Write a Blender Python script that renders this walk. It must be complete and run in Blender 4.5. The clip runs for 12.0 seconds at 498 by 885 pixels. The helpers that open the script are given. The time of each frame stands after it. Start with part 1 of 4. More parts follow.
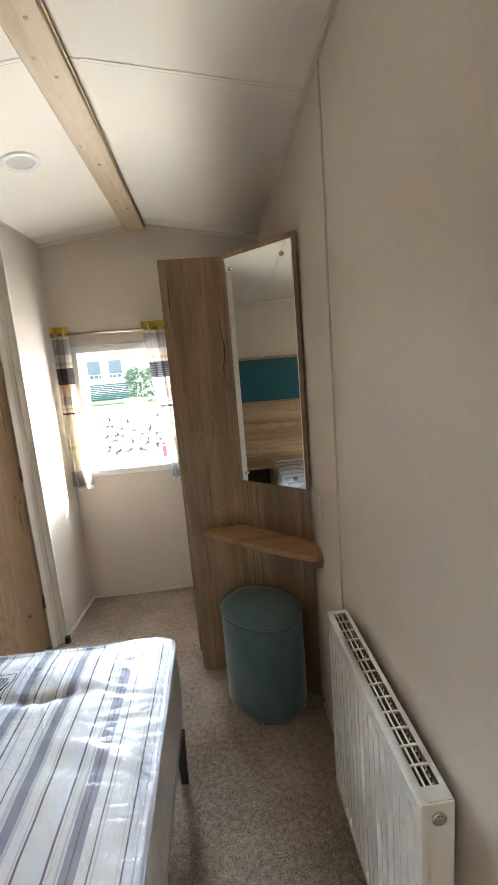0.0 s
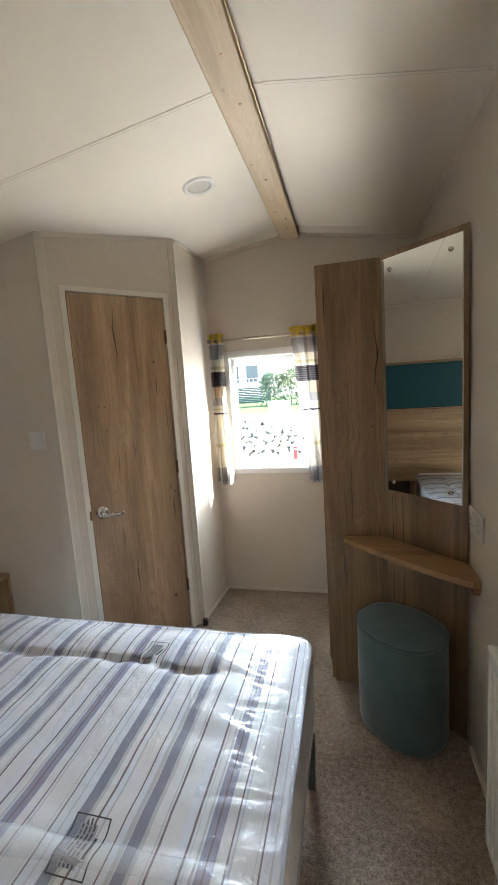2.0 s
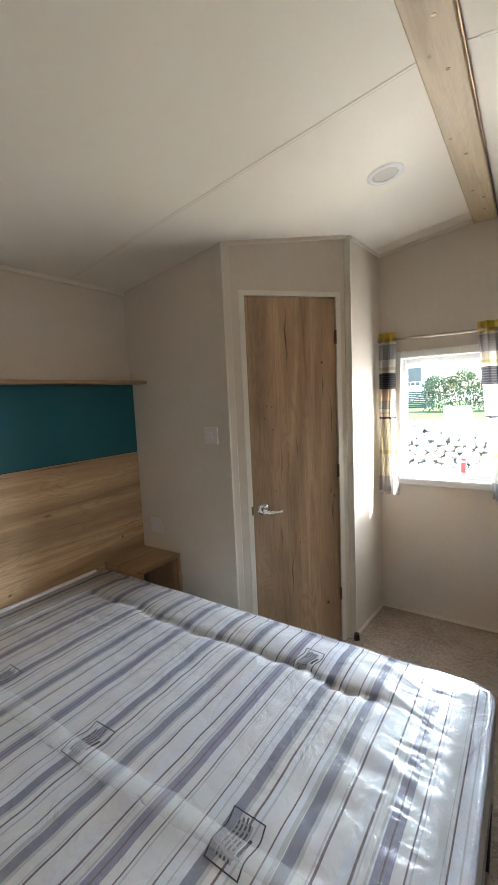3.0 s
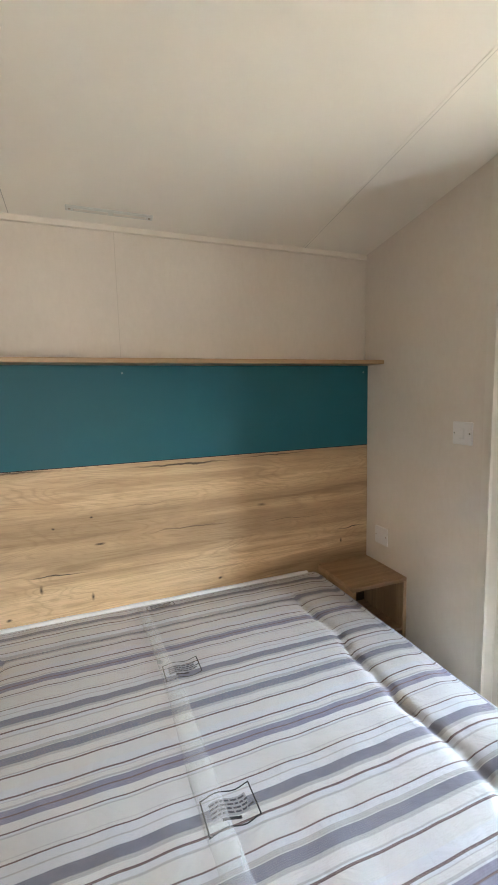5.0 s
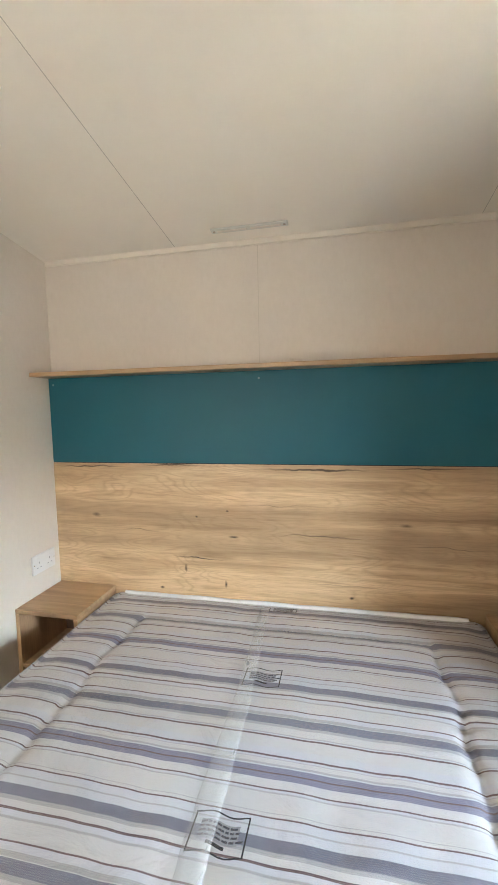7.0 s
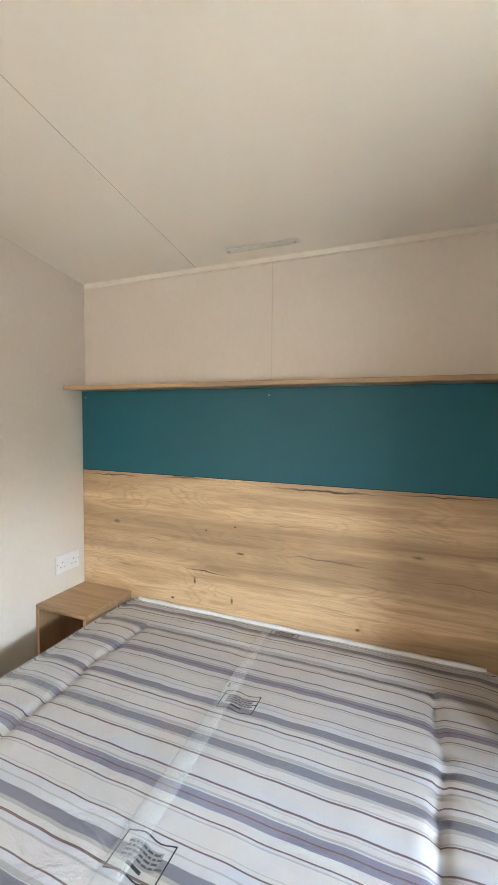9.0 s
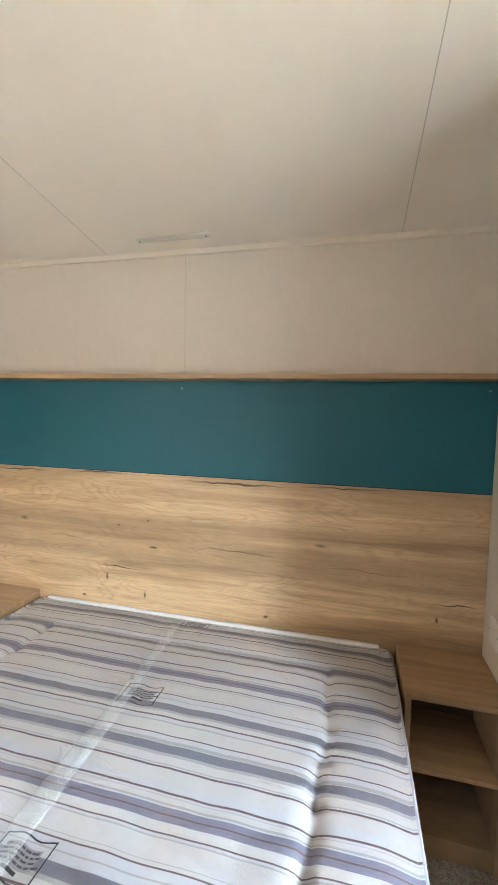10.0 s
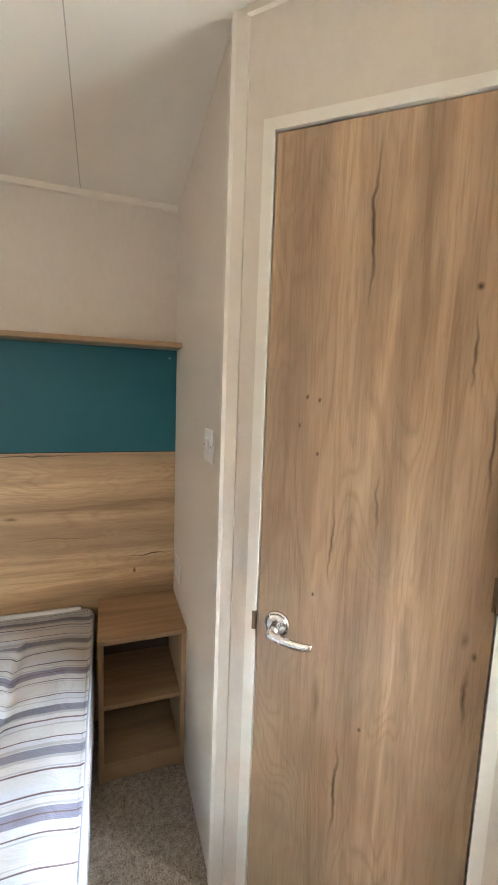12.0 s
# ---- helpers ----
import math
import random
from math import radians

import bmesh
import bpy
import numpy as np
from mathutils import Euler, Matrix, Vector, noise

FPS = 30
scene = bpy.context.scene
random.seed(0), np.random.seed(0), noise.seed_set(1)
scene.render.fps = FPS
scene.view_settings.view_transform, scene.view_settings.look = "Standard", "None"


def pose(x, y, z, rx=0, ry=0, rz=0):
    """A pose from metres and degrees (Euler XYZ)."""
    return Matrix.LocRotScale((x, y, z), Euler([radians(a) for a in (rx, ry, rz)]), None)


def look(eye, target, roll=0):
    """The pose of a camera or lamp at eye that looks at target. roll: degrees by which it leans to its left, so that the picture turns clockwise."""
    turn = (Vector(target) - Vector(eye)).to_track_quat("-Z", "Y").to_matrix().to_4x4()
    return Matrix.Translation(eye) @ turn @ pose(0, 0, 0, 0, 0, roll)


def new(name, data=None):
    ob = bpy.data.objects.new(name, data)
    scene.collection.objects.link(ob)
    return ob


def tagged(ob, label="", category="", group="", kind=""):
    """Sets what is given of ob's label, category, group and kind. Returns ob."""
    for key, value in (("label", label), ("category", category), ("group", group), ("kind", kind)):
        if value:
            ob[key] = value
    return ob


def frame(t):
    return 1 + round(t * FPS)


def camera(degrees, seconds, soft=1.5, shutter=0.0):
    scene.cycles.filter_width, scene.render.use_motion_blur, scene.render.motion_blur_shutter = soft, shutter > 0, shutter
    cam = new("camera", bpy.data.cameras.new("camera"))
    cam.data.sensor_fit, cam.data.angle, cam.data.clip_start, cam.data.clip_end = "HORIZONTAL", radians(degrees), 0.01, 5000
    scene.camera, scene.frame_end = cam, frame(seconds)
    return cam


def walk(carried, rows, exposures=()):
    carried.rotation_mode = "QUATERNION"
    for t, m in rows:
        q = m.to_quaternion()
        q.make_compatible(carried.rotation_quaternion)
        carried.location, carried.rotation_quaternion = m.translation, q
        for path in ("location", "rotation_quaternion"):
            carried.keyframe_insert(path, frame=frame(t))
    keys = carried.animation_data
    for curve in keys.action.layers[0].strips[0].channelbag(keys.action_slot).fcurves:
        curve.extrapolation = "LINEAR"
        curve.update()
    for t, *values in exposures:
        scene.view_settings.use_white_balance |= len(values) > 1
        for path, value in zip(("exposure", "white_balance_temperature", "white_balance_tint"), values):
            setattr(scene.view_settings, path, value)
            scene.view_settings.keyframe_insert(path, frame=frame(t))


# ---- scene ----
cam = camera(62.0, 12.0)
METRES, EYE, TILT, LEAN, TURN = 1.63, 1.34, 0.0, 0.0, -4.3
PATH = [
    (0, (-0.298, 0.698, 1.404), (-0.155, 2.663, 1.062), -4.7),
    (0.5, (-0.296, 0.7, 1.401), (-0.182, 2.668, 1.063), -4.7),
    (1, (-0.297, 0.701, 1.403), (-0.292, 2.674, 1.075), -4.6),
    (1.5, (-0.313, 0.699, 1.395), (-0.512, 2.667, 1.096), -4.4),
    (2, (-0.368, 0.688, 1.4), (-0.832, 2.615, 1.13), -3.8),
    (2.5, (-0.394, 0.694, 1.409), (-1.182, 2.516, 1.168), -3.3),
    (3, (-0.448, 0.718, 1.396), (-1.569, 2.36, 1.179), -2.6),
    (3.5, (-0.5, 0.779, 1.372), (-1.883, 2.21, 1.174), -2.0),
    (5.5, (-0.676, 1.205, 1.368), (-2.617, 1.624, 1.132), -1.6),
    (6, (-0.68, 1.351, 1.38), (-2.664, 1.467, 1.156), -1.7),
    (6.5, (-0.666, 1.466, 1.351), (-2.651, 1.32, 1.163), -1.3),
    (7, (-0.683, 1.534, 1.355), (-2.627, 1.099, 1.176), -1.2),
    (9, (-0.769, 1.777, 1.37), (-2.616, 1.017, 1.254), 0.5),
    (9.5, (-0.781, 1.835, 1.361), (-2.671, 1.19, 1.246), 0.9),
    (10, (-0.787, 1.892, 1.376), (-2.721, 1.406, 1.23), 1.3),
    (10.5, (-0.78, 1.952, 1.365), (-2.76, 1.721, 1.204), 1.8),
    (11, (-0.776, 2.022, 1.363), (-2.767, 2.071, 1.171), 2.1),
    (11.5, (-0.765, 2.062, 1.364), (-2.721, 2.417, 1.142), 2.4),
    (12, (-0.751, 2.108, 1.355), (-2.623, 2.764, 1.107), 2.1),
]
EXPOSURES = [(0, 3.4), (1.5, 3.25), (2.5, 3.0), (3.7, 3.0), (5.5, 4.0), (8.8, 4.0), (10.5, 4.12), (12, 4.25)]
walk(cam, [(t, look(eye, target, roll)) for t, eye, target, roll in PATH], EXPOSURES)

# ---------------------------------------------------------------- world, sun, large lights
SUN_DIR = Vector((0.87, 0.355, 0.47)).normalized()
world = bpy.data.worlds.new("world")
scene.world = world
world.use_nodes = True
wn = world.node_tree.nodes
sky = wn.new("ShaderNodeTexSky")
sky.sky_type = 'NISHITA'
sky.sun_disc = False
sky.sun_elevation = math.asin(SUN_DIR.z)
sky.sun_rotation = math.atan2(SUN_DIR.x, SUN_DIR.y)
wn["Background"].inputs["Strength"].default_value = 0.15
world.node_tree.links.new(sky.outputs[0], wn["Background"].inputs[0])

sun_data = bpy.data.lights.new("sun", 'SUN')
sun_data.energy, sun_data.angle, sun_data.color = 5.0, radians(0.5), (1.0, 0.95, 0.87)
sun = new("sun", sun_data)
sun.matrix_world = look((6, 6, 5), Vector((6, 6, 5)) - SUN_DIR)


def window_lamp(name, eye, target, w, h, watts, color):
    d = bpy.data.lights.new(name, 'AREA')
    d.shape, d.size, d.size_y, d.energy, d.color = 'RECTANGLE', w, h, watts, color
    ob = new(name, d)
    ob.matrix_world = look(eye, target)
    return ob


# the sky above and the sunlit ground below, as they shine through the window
window_lamp("sky_light", (-0.70, 4.10, 2.20), (-1.00, 2.60, 1.00), 1.5, 0.85, 1.5, (0.80, 0.90, 1.0))
window_lamp("low_sky_light", (-0.10, 6.00, 2.32), (-0.70, 0.20, 1.10), 4.6, 1.0, 112, (0.70, 0.86, 1.0))
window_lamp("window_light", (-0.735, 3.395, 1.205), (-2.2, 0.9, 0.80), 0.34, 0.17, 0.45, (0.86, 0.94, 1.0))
window_lamp("ground_light", (-0.90, 5.20, 0.02), (-1.1, 1.4, 1.9), 2.6, 0.6, 10, (1.0, 0.92, 0.78))
# added fill lamp, set as daylight from an assumed hall and open doorway
window_lamp("hall_fill_light", (0.62, 0.56, 1.30), (-0.6, 0.66, 1.0), 0.60, 1.4, 1.6, (1.0, 0.93, 0.84))


# ---------------------------------------------------------------- materials
class Mat:
    """A node material with short calls."""

    def __init__(self, name, rough=0.5, metal=0.0, color=(0.5, 0.5, 0.5), coat=0.0, spec=0.5):
        self.m = bpy.data.materials.new(name)
        self.m.use_nodes = True
        self.t = self.m.node_tree
        self.b = self.t.nodes["Principled BSDF"]
        self.b.inputs["Base Color"].default_value = (*color, 1)
        self.b.inputs["Roughness"].default_value = rough
        self.b.inputs["Metallic"].default_value = metal
        self.b.inputs["Coat Weight"].default_value = coat
        self.b.inputs["Specular IOR Level"].default_value = spec

    def link(self, a, b):
        self.t.links.new(a, b)

    def n(self, kind, **ins):
        node = self.t.nodes.new("ShaderNode" + kind)
        for k, v in ins.items():
            self.put(node.inputs[k], v)
        return node

    def put(self, socket, v):
        if hasattr(v, "is_linked"):
            self.link(v, socket)
        elif isinstance(v, tuple) and len(v) == 3 and socket.type == 'RGBA':
            socket.default_value = (*v, 1)
        else:
            socket.default_value = v

    def coords(self, scale=(1, 1, 1), loc=(0, 0, 0)):
        tc = self.n("TexCoord")
        mp = self.n("Mapping")
        self.link(tc.outputs["Object"], mp.inputs["Vector"])
        mp.inputs["Scale"].default_value = scale
        mp.inputs["Location"].default_value = loc
        return mp.outputs[0]

    def noise(self, vec, scale, detail=4.0, rough=0.55, dist=0.0):
        return self.n("TexNoise", Vector=vec, Scale=scale, Detail=detail, Roughness=rough, Distortion=dist).outputs["Fac"]

    def math(self, op, a, b=0.0, c=0.0, clamp=False):
        node = self.t.nodes.new("ShaderNodeMath")
        node.operation, node.use_clamp = op, clamp
        for i, v in enumerate((a, b, c)):
            self.put(node.inputs[i], v)
        return node.outputs[0]

    def ramp(self, fac, stops, interp='LINEAR'):
        node = self.n("ValToRGB", Fac=fac)
        cr = node.color_ramp
        cr.interpolation = interp
        while len(cr.elements) < len(stops):
            cr.elements.new(0.5)
        for e, (p, c) in zip(cr.elements, stops):
            e.position = p
            e.color = (*c, 1) if isinstance(c, tuple) else (c, c, c, 1)
        return node.outputs[0]

    def mix(self, fac, a, b, blend='MIX'):
        node = self.t.nodes.new("ShaderNodeMix")
        node.data_type, node.blend_type = 'RGBA', blend
        self.put(node.inputs[0], fac)
        self.put(node.inputs[6], a)
        self.put(node.inputs[7], b)
        return node.outputs[2]

    def base(self, v):
        self.put(self.b.inputs["Base Color"], v)

    def bump(self, height, strength=0.3, distance=0.001, coat=False):
        node = self.n("Bump", Height=height, Strength=strength, Distance=distance)
        self.link(node.outputs[0], self.b.inputs["Coat Normal" if coat else "Normal"])
        return node


def mul(c, k):
    return tuple(v * k for v in c)


def oak(name, grain, light, mid, dark, knots=(), rough=0.45, across=None, seed=0.0, zones=None):
    """Oak-print laminate. grain: axis of the grain. knots: (u, v, ru, rv, strength) with u along the grain, v across it."""
    m = Mat(name, rough)
    axis = "XYZ".index(grain)
    s_big, s_mid, s_fine = [8.0] * 3, [30.0] * 3, [240.0] * 3
    s_big[axis], s_mid[axis], s_fine[axis] = 0.5, 1.6, 9.0
    off = (seed * 3.1, seed * 1.7, seed * 2.3)
    big = m.noise(m.coords(tuple(s_big), off), 1.0, 3, 0.45, 0.7)
    midn = m.noise(m.coords(tuple(s_mid), off), 1.0, 4, 0.6, 1.2)
    fine = m.noise(m.coords(tuple(s_fine), off), 1.0, 3, 0.7)
    blot = m.noise(m.coords((3, 3, 3), off), 1.3, 3, 0.6)
    tone = m.math('ADD', m.math('MULTIPLY', big, 0.88), m.math('MULTIPLY', midn, 0.18))
    col = m.ramp(tone, [(0.36, mul(mid, 0.62)), (0.45, mul(mid, 0.86)), (0.52, mid), (0.60, light), (0.66, mul(mid, 0.95)), (0.76, light)])
    if zones:
        # the print's broad brown and pale bands, lying across the grain
        pos = m.n("SeparateXYZ", Vector=m.coords((1, 1, 1))).outputs["XYZ".index(across)]
        pos = m.math('ADD', pos, m.math('MULTIPLY', m.math('SUBTRACT', big, 0.5), zones[1]))
        col = m.mix(m.ramp(pos, zones[0]), col, mul(mid, 0.66), 'MIX')
    patches = m.ramp(blot, [(0.35, 0.0), (0.65, 1.0)])
    col = m.mix(m.math('MULTIPLY', patches, 0.22), col, mul(light, 1.02))
    col = m.mix(m.math('MULTIPLY', m.ramp(fine, [(0.36, 1.0), (0.52, 0.0)]), 0.26), col, mul(dark, 0.9))
    streak = m.noise(m.coords(tuple(v * 2.3 for v in s_big), (off[0] + 5, off[1], off[2] + 3)), 1.0, 4, 0.6, 0.7)
    col = m.mix(m.math('MULTIPLY', m.ramp(streak, [(0.56, 0.0), (0.68, 1.0)]), 0.45), col, dark)
    # cathedral figure: contour lines of a stretched, bent noise
    s_fig = [7.0] * 3
    s_fig[axis] = 1.3
    bent = m.noise(m.coords(tuple(s_fig), (off[0], off[1] + 2, off[2])), 1.0, 2, 0.4, 0.5)
    fig = m.math('FRACT', m.math('ADD', m.math('MULTIPLY', bent, 26.0), m.math('MULTIPLY', midn, 0.9)))
    fig = m.ramp(fig, [(0.0, 1.0), (0.22, 0.1), (0.70, 0.0), (1.0, 1.0)])
    fig = m.math('MULTIPLY', m.math('MULTIPLY', fig, m.ramp(blot, [(0.40, 0.15), (0.6, 1.0)])), 0.32)
    col = m.mix(fig, col, mul(dark, 1.1))
    mask = None
    if knots:
        wob = m.coords((1, 1, 1))
        wn_ = m.n("TexNoise", Vector=m.coords((9, 9, 9)), Scale=1.0, Detail=3.0).outputs["Color"]
        add = m.t.nodes.new("ShaderNodeVectorMath")
        add.operation = 'MULTIPLY_ADD'
        m.put(add.inputs[0], wn_)
        add.inputs[1].default_value = (0.035, 0.035, 0.035)
        m.put(add.inputs[2], wob)
        sep = m.n("SeparateXYZ", Vector=add.outputs[0]).outputs
        u, v = sep[axis], sep["XYZ".index(across)]
        for ku, kv, ru, rv, st in knots:
            a = m.math('MULTIPLY', m.math('SUBTRACT', u, ku + 0.0175), 1.0 / ru)
            b = m.math('MULTIPLY', m.math('SUBTRACT', v, kv + 0.0175), 1.0 / rv)
            d = m.math('SQRT', m.math('ADD', m.math('MULTIPLY', a, a), m.math('MULTIPLY', b, b)))
            k = m.math('MULTIPLY', m.math('SUBTRACT', 1.0, m.math('SMOOTH_MIN', d, 1.0, 0.1), clamp=True), st * 1.6, clamp=True)
            mask = k if mask is None else m.math('MAXIMUM', mask, k)
        col = m.mix(mask, col, mul(dark, 0.32))
    m.base(col)
    h = m.math('ADD', m.math('MULTIPLY', fine, 0.6), m.math('MULTIPLY', midn, 0.4))
    if mask is not None:
        h = m.math('SUBTRACT', h, mask)
    m.bump(h, 0.25, 0.0006)
    m.put(m.b.inputs["Roughness"], m.math('ADD', m.math('MULTIPLY', fine, 0.18), rough - 0.09))
    return m.m


HEAD_KNOTS = [(1.071, 0.786, 0.024, 0.007, 0.8), (0.852, 0.633, 0.008, 0.020, 0.7), (1.038, 0.57, 0.009, 0.020, 0.7),
              (0.416, 0.86, 0.026, 0.012, 0.55), (1.786, 0.864, 0.028, 0.010, 0.5), (0.908, 0.869, 0.008, 0.006, 0.8),
              (1.05, 0.893, 0.008, 0.006, 0.8), (2.213, 0.631, 0.008, 0.014, 0.7), (1.577, 0.551, 0.012, 0.008, 0.8),
              (0.732, 0.534, 0.012, 0.008, 0.8), (0.915, 0.679, 0.13, 0.0035, 0.9), (1.43, 1.084, 0.26, 0.006, 0.95),
              (0.39, 1.088, 0.20, 0.005, 0.8), (0.80, 1.099, 0.17, 0.005, 0.7), (1.86, 1.094, 0.20, 0.004, 0.7),
              (2.28, 0.689, 0.10, 0.0035, 0.8), (1.44, 0.806, 0.22, 0.0035, 0.5), (0.62, 0.80, 0.12, 0.003, 0.4),
              (1.25, 0.93, 0.2, 0.003, 0.3), (1.95, 0.78, 0.2, 0.003, 0.35), (1.55, 0.60, 0.22, 0.003, 0.3)]
DOOR_PRINT = [(1.68, 0.318, 0.17, 0.005, 0.8), (1.44, 0.508, 0.07, 0.004, 0.7), (1.27, 0.548, 0.12, 0.004, 0.7),
              (1.04, 0.278, 0.11, 0.004, 0.6), (1.12, 0.358, 0.08, 0.004, 0.5), (0.44, 0.315, 0.13, 0.005, 0.8),
              (0.848, 0.556, 0.012, 0.007, 0.8), (0.75, 0.545, 0.07, 0.006, 0.7), (0.88, 0.535, 0.02, 0.012, 0.5),
              (1.347, 0.212, 0.006, 0.004, 0.8), (1.34, 0.234, 0.006, 0.004, 0.8), (1.229, 0.236, 0.006, 0.004, 0.8),
              (1.287, 0.20, 0.006, 0.004, 0.7), (0.905, 0.242, 0.006, 0.004, 0.8), (0.612, 0.359, 0.006, 0.005, 0.8),
              (1.558, 0.508, 0.009, 0.008, 1.0), (0.65, 0.262, 0.06, 0.010, 0.35), (0.24, 0.51, 0.012, 0.012, 0.9)]
DOOR_KNOTS = [(z, 0.147 + (u - 0.162) * 1.058, rz * 1.15, ru * 1.0, st * 0.85) for z, u, rz, ru, st in DOOR_PRINT]
WARD_KNOTS = [(1.72, 0.03, 0.10, 0.004, 0.9), (1.48, 0.235, 0.17, 0.005, 0.9), (1.2, 0.21, 0.006, 0.006, 0.9),
              (0.9, 0.12, 0.2, 0.004, 0.5), (0.55, 0.08, 0.12, 0.004, 0.6), (0.35, 0.22, 0.10, 0.004, 0.5)]

M_HEAD = oak("oak_headboard", 'Y', (0.68, 0.48, 0.285), (0.50, 0.335, 0.187), (0.19, 0.115, 0.055), HEAD_KNOTS, 0.42, 'Z',
             zones=([(0.60, 0.0), (0.70, 0.1), (0.745, 0.85), (0.80, 0.55), (0.86, 0.25), (0.905, 0.8), (0.96, 0.12), (1.04, 0.0), (1.085, 0.3)], 0.10))
M_DOOR = oak("oak_door", 'Z', (0.58, 0.40, 0.25), (0.44, 0.293, 0.177), (0.19, 0.107, 0.052), DOOR_KNOTS, 0.42, 'X', seed=1.0,
             zones=([(0.10, 0.35), (0.17, 0.05), (0.26, 0.0), (0.31, 0.45), (0.36, 0.1), (0.42, 0.0), (0.50, 0.5), (0.58, 0.3)], 0.10))
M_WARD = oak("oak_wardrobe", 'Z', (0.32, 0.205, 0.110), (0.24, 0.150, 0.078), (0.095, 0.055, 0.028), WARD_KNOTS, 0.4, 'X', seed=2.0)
M_STAND = oak("oak_nightstand", 'Y', (0.43, 0.275, 0.15), (0.34, 0.21, 0.112), (0.22, 0.13, 0.066), rough=0.42, seed=3.0)
M_STANDV = oak("oak_nightstand_side", 'Z', (0.43, 0.275, 0.15), (0.34, 0.21, 0.112), (0.22, 0.13, 0.066), rough=0.42, seed=3.5)
M_SHELF = oak("oak_shelf", 'Y', (0.52, 0.35, 0.19), (0.43, 0.28, 0.15), (0.30, 0.19, 0.10), rough=0.4, seed=4.0)
M_VANITY = oak("oak_vanity", 'X', (0.46, 0.27, 0.12), (0.39, 0.225, 0.10), (0.27, 0.15, 0.065), rough=0.35, seed=5.0)
BEAM_KNOTS = [(y, x, 0.010, 0.008, s) for y, x, s in ((1.98, -0.69, 0.4), (2.42, -0.70, 0.5), (2.55, -0.665, 0.9),
              (2.9, -0.69, 0.6), (3.0, -0.65, 0.9), (3.15, -0.655, 0.6), (1.2, -0.68, 0.7), (0.7, -0.65, 0.8))]
M_BEAM = oak("pine_beam", 'Y', (0.57, 0.44, 0.28), (0.47, 0.35, 0.21), (0.33, 0.235, 0.135), BEAM_KNOTS, 0.55, 'X', seed=6.0)


def wall_vinyl():
    m = Mat("wall_vinyl", 0.5)
    weave = m.n("TexWave", Vector=m.coords((1, 1, 1)), Scale=70.0, Distortion=6.0, Detail=3.0)
    weave.inputs["Detail Scale"].default_value = 3.0
    fine = m.noise(m.coords((420, 420, 190)), 1.0, 3, 0.7)
    big = m.noise(m.coords((1.3, 1.3, 1.3)), 1.0, 3, 0.6)
    mottle = m.noise(m.coords((60, 60, 30)), 1.0, 4, 0.7)
    tone = m.math('ADD', m.math('MULTIPLY', big, 0.5), m.math('MULTIPLY', mottle, 0.5))
    m.base(m.ramp(tone, [(0.3, (0.585, 0.52, 0.445)), (0.7, (0.645, 0.58, 0.505))]))
    h = m.math('ADD', fine, m.math('MULTIPLY', mottle, 0.8))
    m.bump(h, 0.35, 0.0012)
    spark = m.ramp(m.noise(m.coords((500, 500, 500)), 1.0, 1), [(0.55, 0.52), (0.72, 0.22)])
    m.link(spark, m.b.inputs["Roughness"])
    return m.m


def painted(name, color, rough=0.4, spread=0.06, bump=0.05, scale=30.0):
    m = Mat(name, rough)
    n1 = m.noise(m.coords((1.5, 1.5, 1.5)), 1.0, 4, 0.6)
    n2 = m.noise(m.coords((scale, scale, scale)), 1.0, 4, 0.7)
    m.base(m.ramp(m.math('ADD', m.math('MULTIPLY', n1, 0.6), m.math('MULTIPLY', n2, 0.4)),
                  [(0.3, mul(color, 1 - spread)), (0.7, mul(color, 1 + spread))]))
    m.bump(n2, bump * 4, 0.0005)
    m.put(m.b.inputs["Roughness"], m.math('ADD', m.math('MULTIPLY', n2, 0.15), rough - 0.07))
    return m.m


def carpet_mat():
    m = Mat("carpet", 0.95, spec=0.1)
    tuft = m.noise(m.coords((1, 1, 1)), 210.0, 3, 0.75)
    clump = m.noise(m.coords((1, 1, 1)), 60.0, 4, 0.7)
    big = m.noise(m.coords((1, 1, 1)), 3.5, 3, 0.6)
    tone = m.math('ADD', m.math('ADD', m.math('MULTIPLY', tuft, 0.5), m.math('MULTIPLY', clump, 0.35)), m.math('MULTIPLY', big, 0.2))
    m.base(m.ramp(tone, [(0.43, (0.11, 0.078, 0.055)), (0.53, (0.31, 0.237, 0.175)), (0.63, (0.54, 0.43, 0.33))]))
    m.bump(m.math('ADD', tuft, m.math('MULTIPLY', clump, 0.8)), 1.0, 0.006)
    m.b.inputs["Sheen Weight"].default_value = 0.25
    return m.m


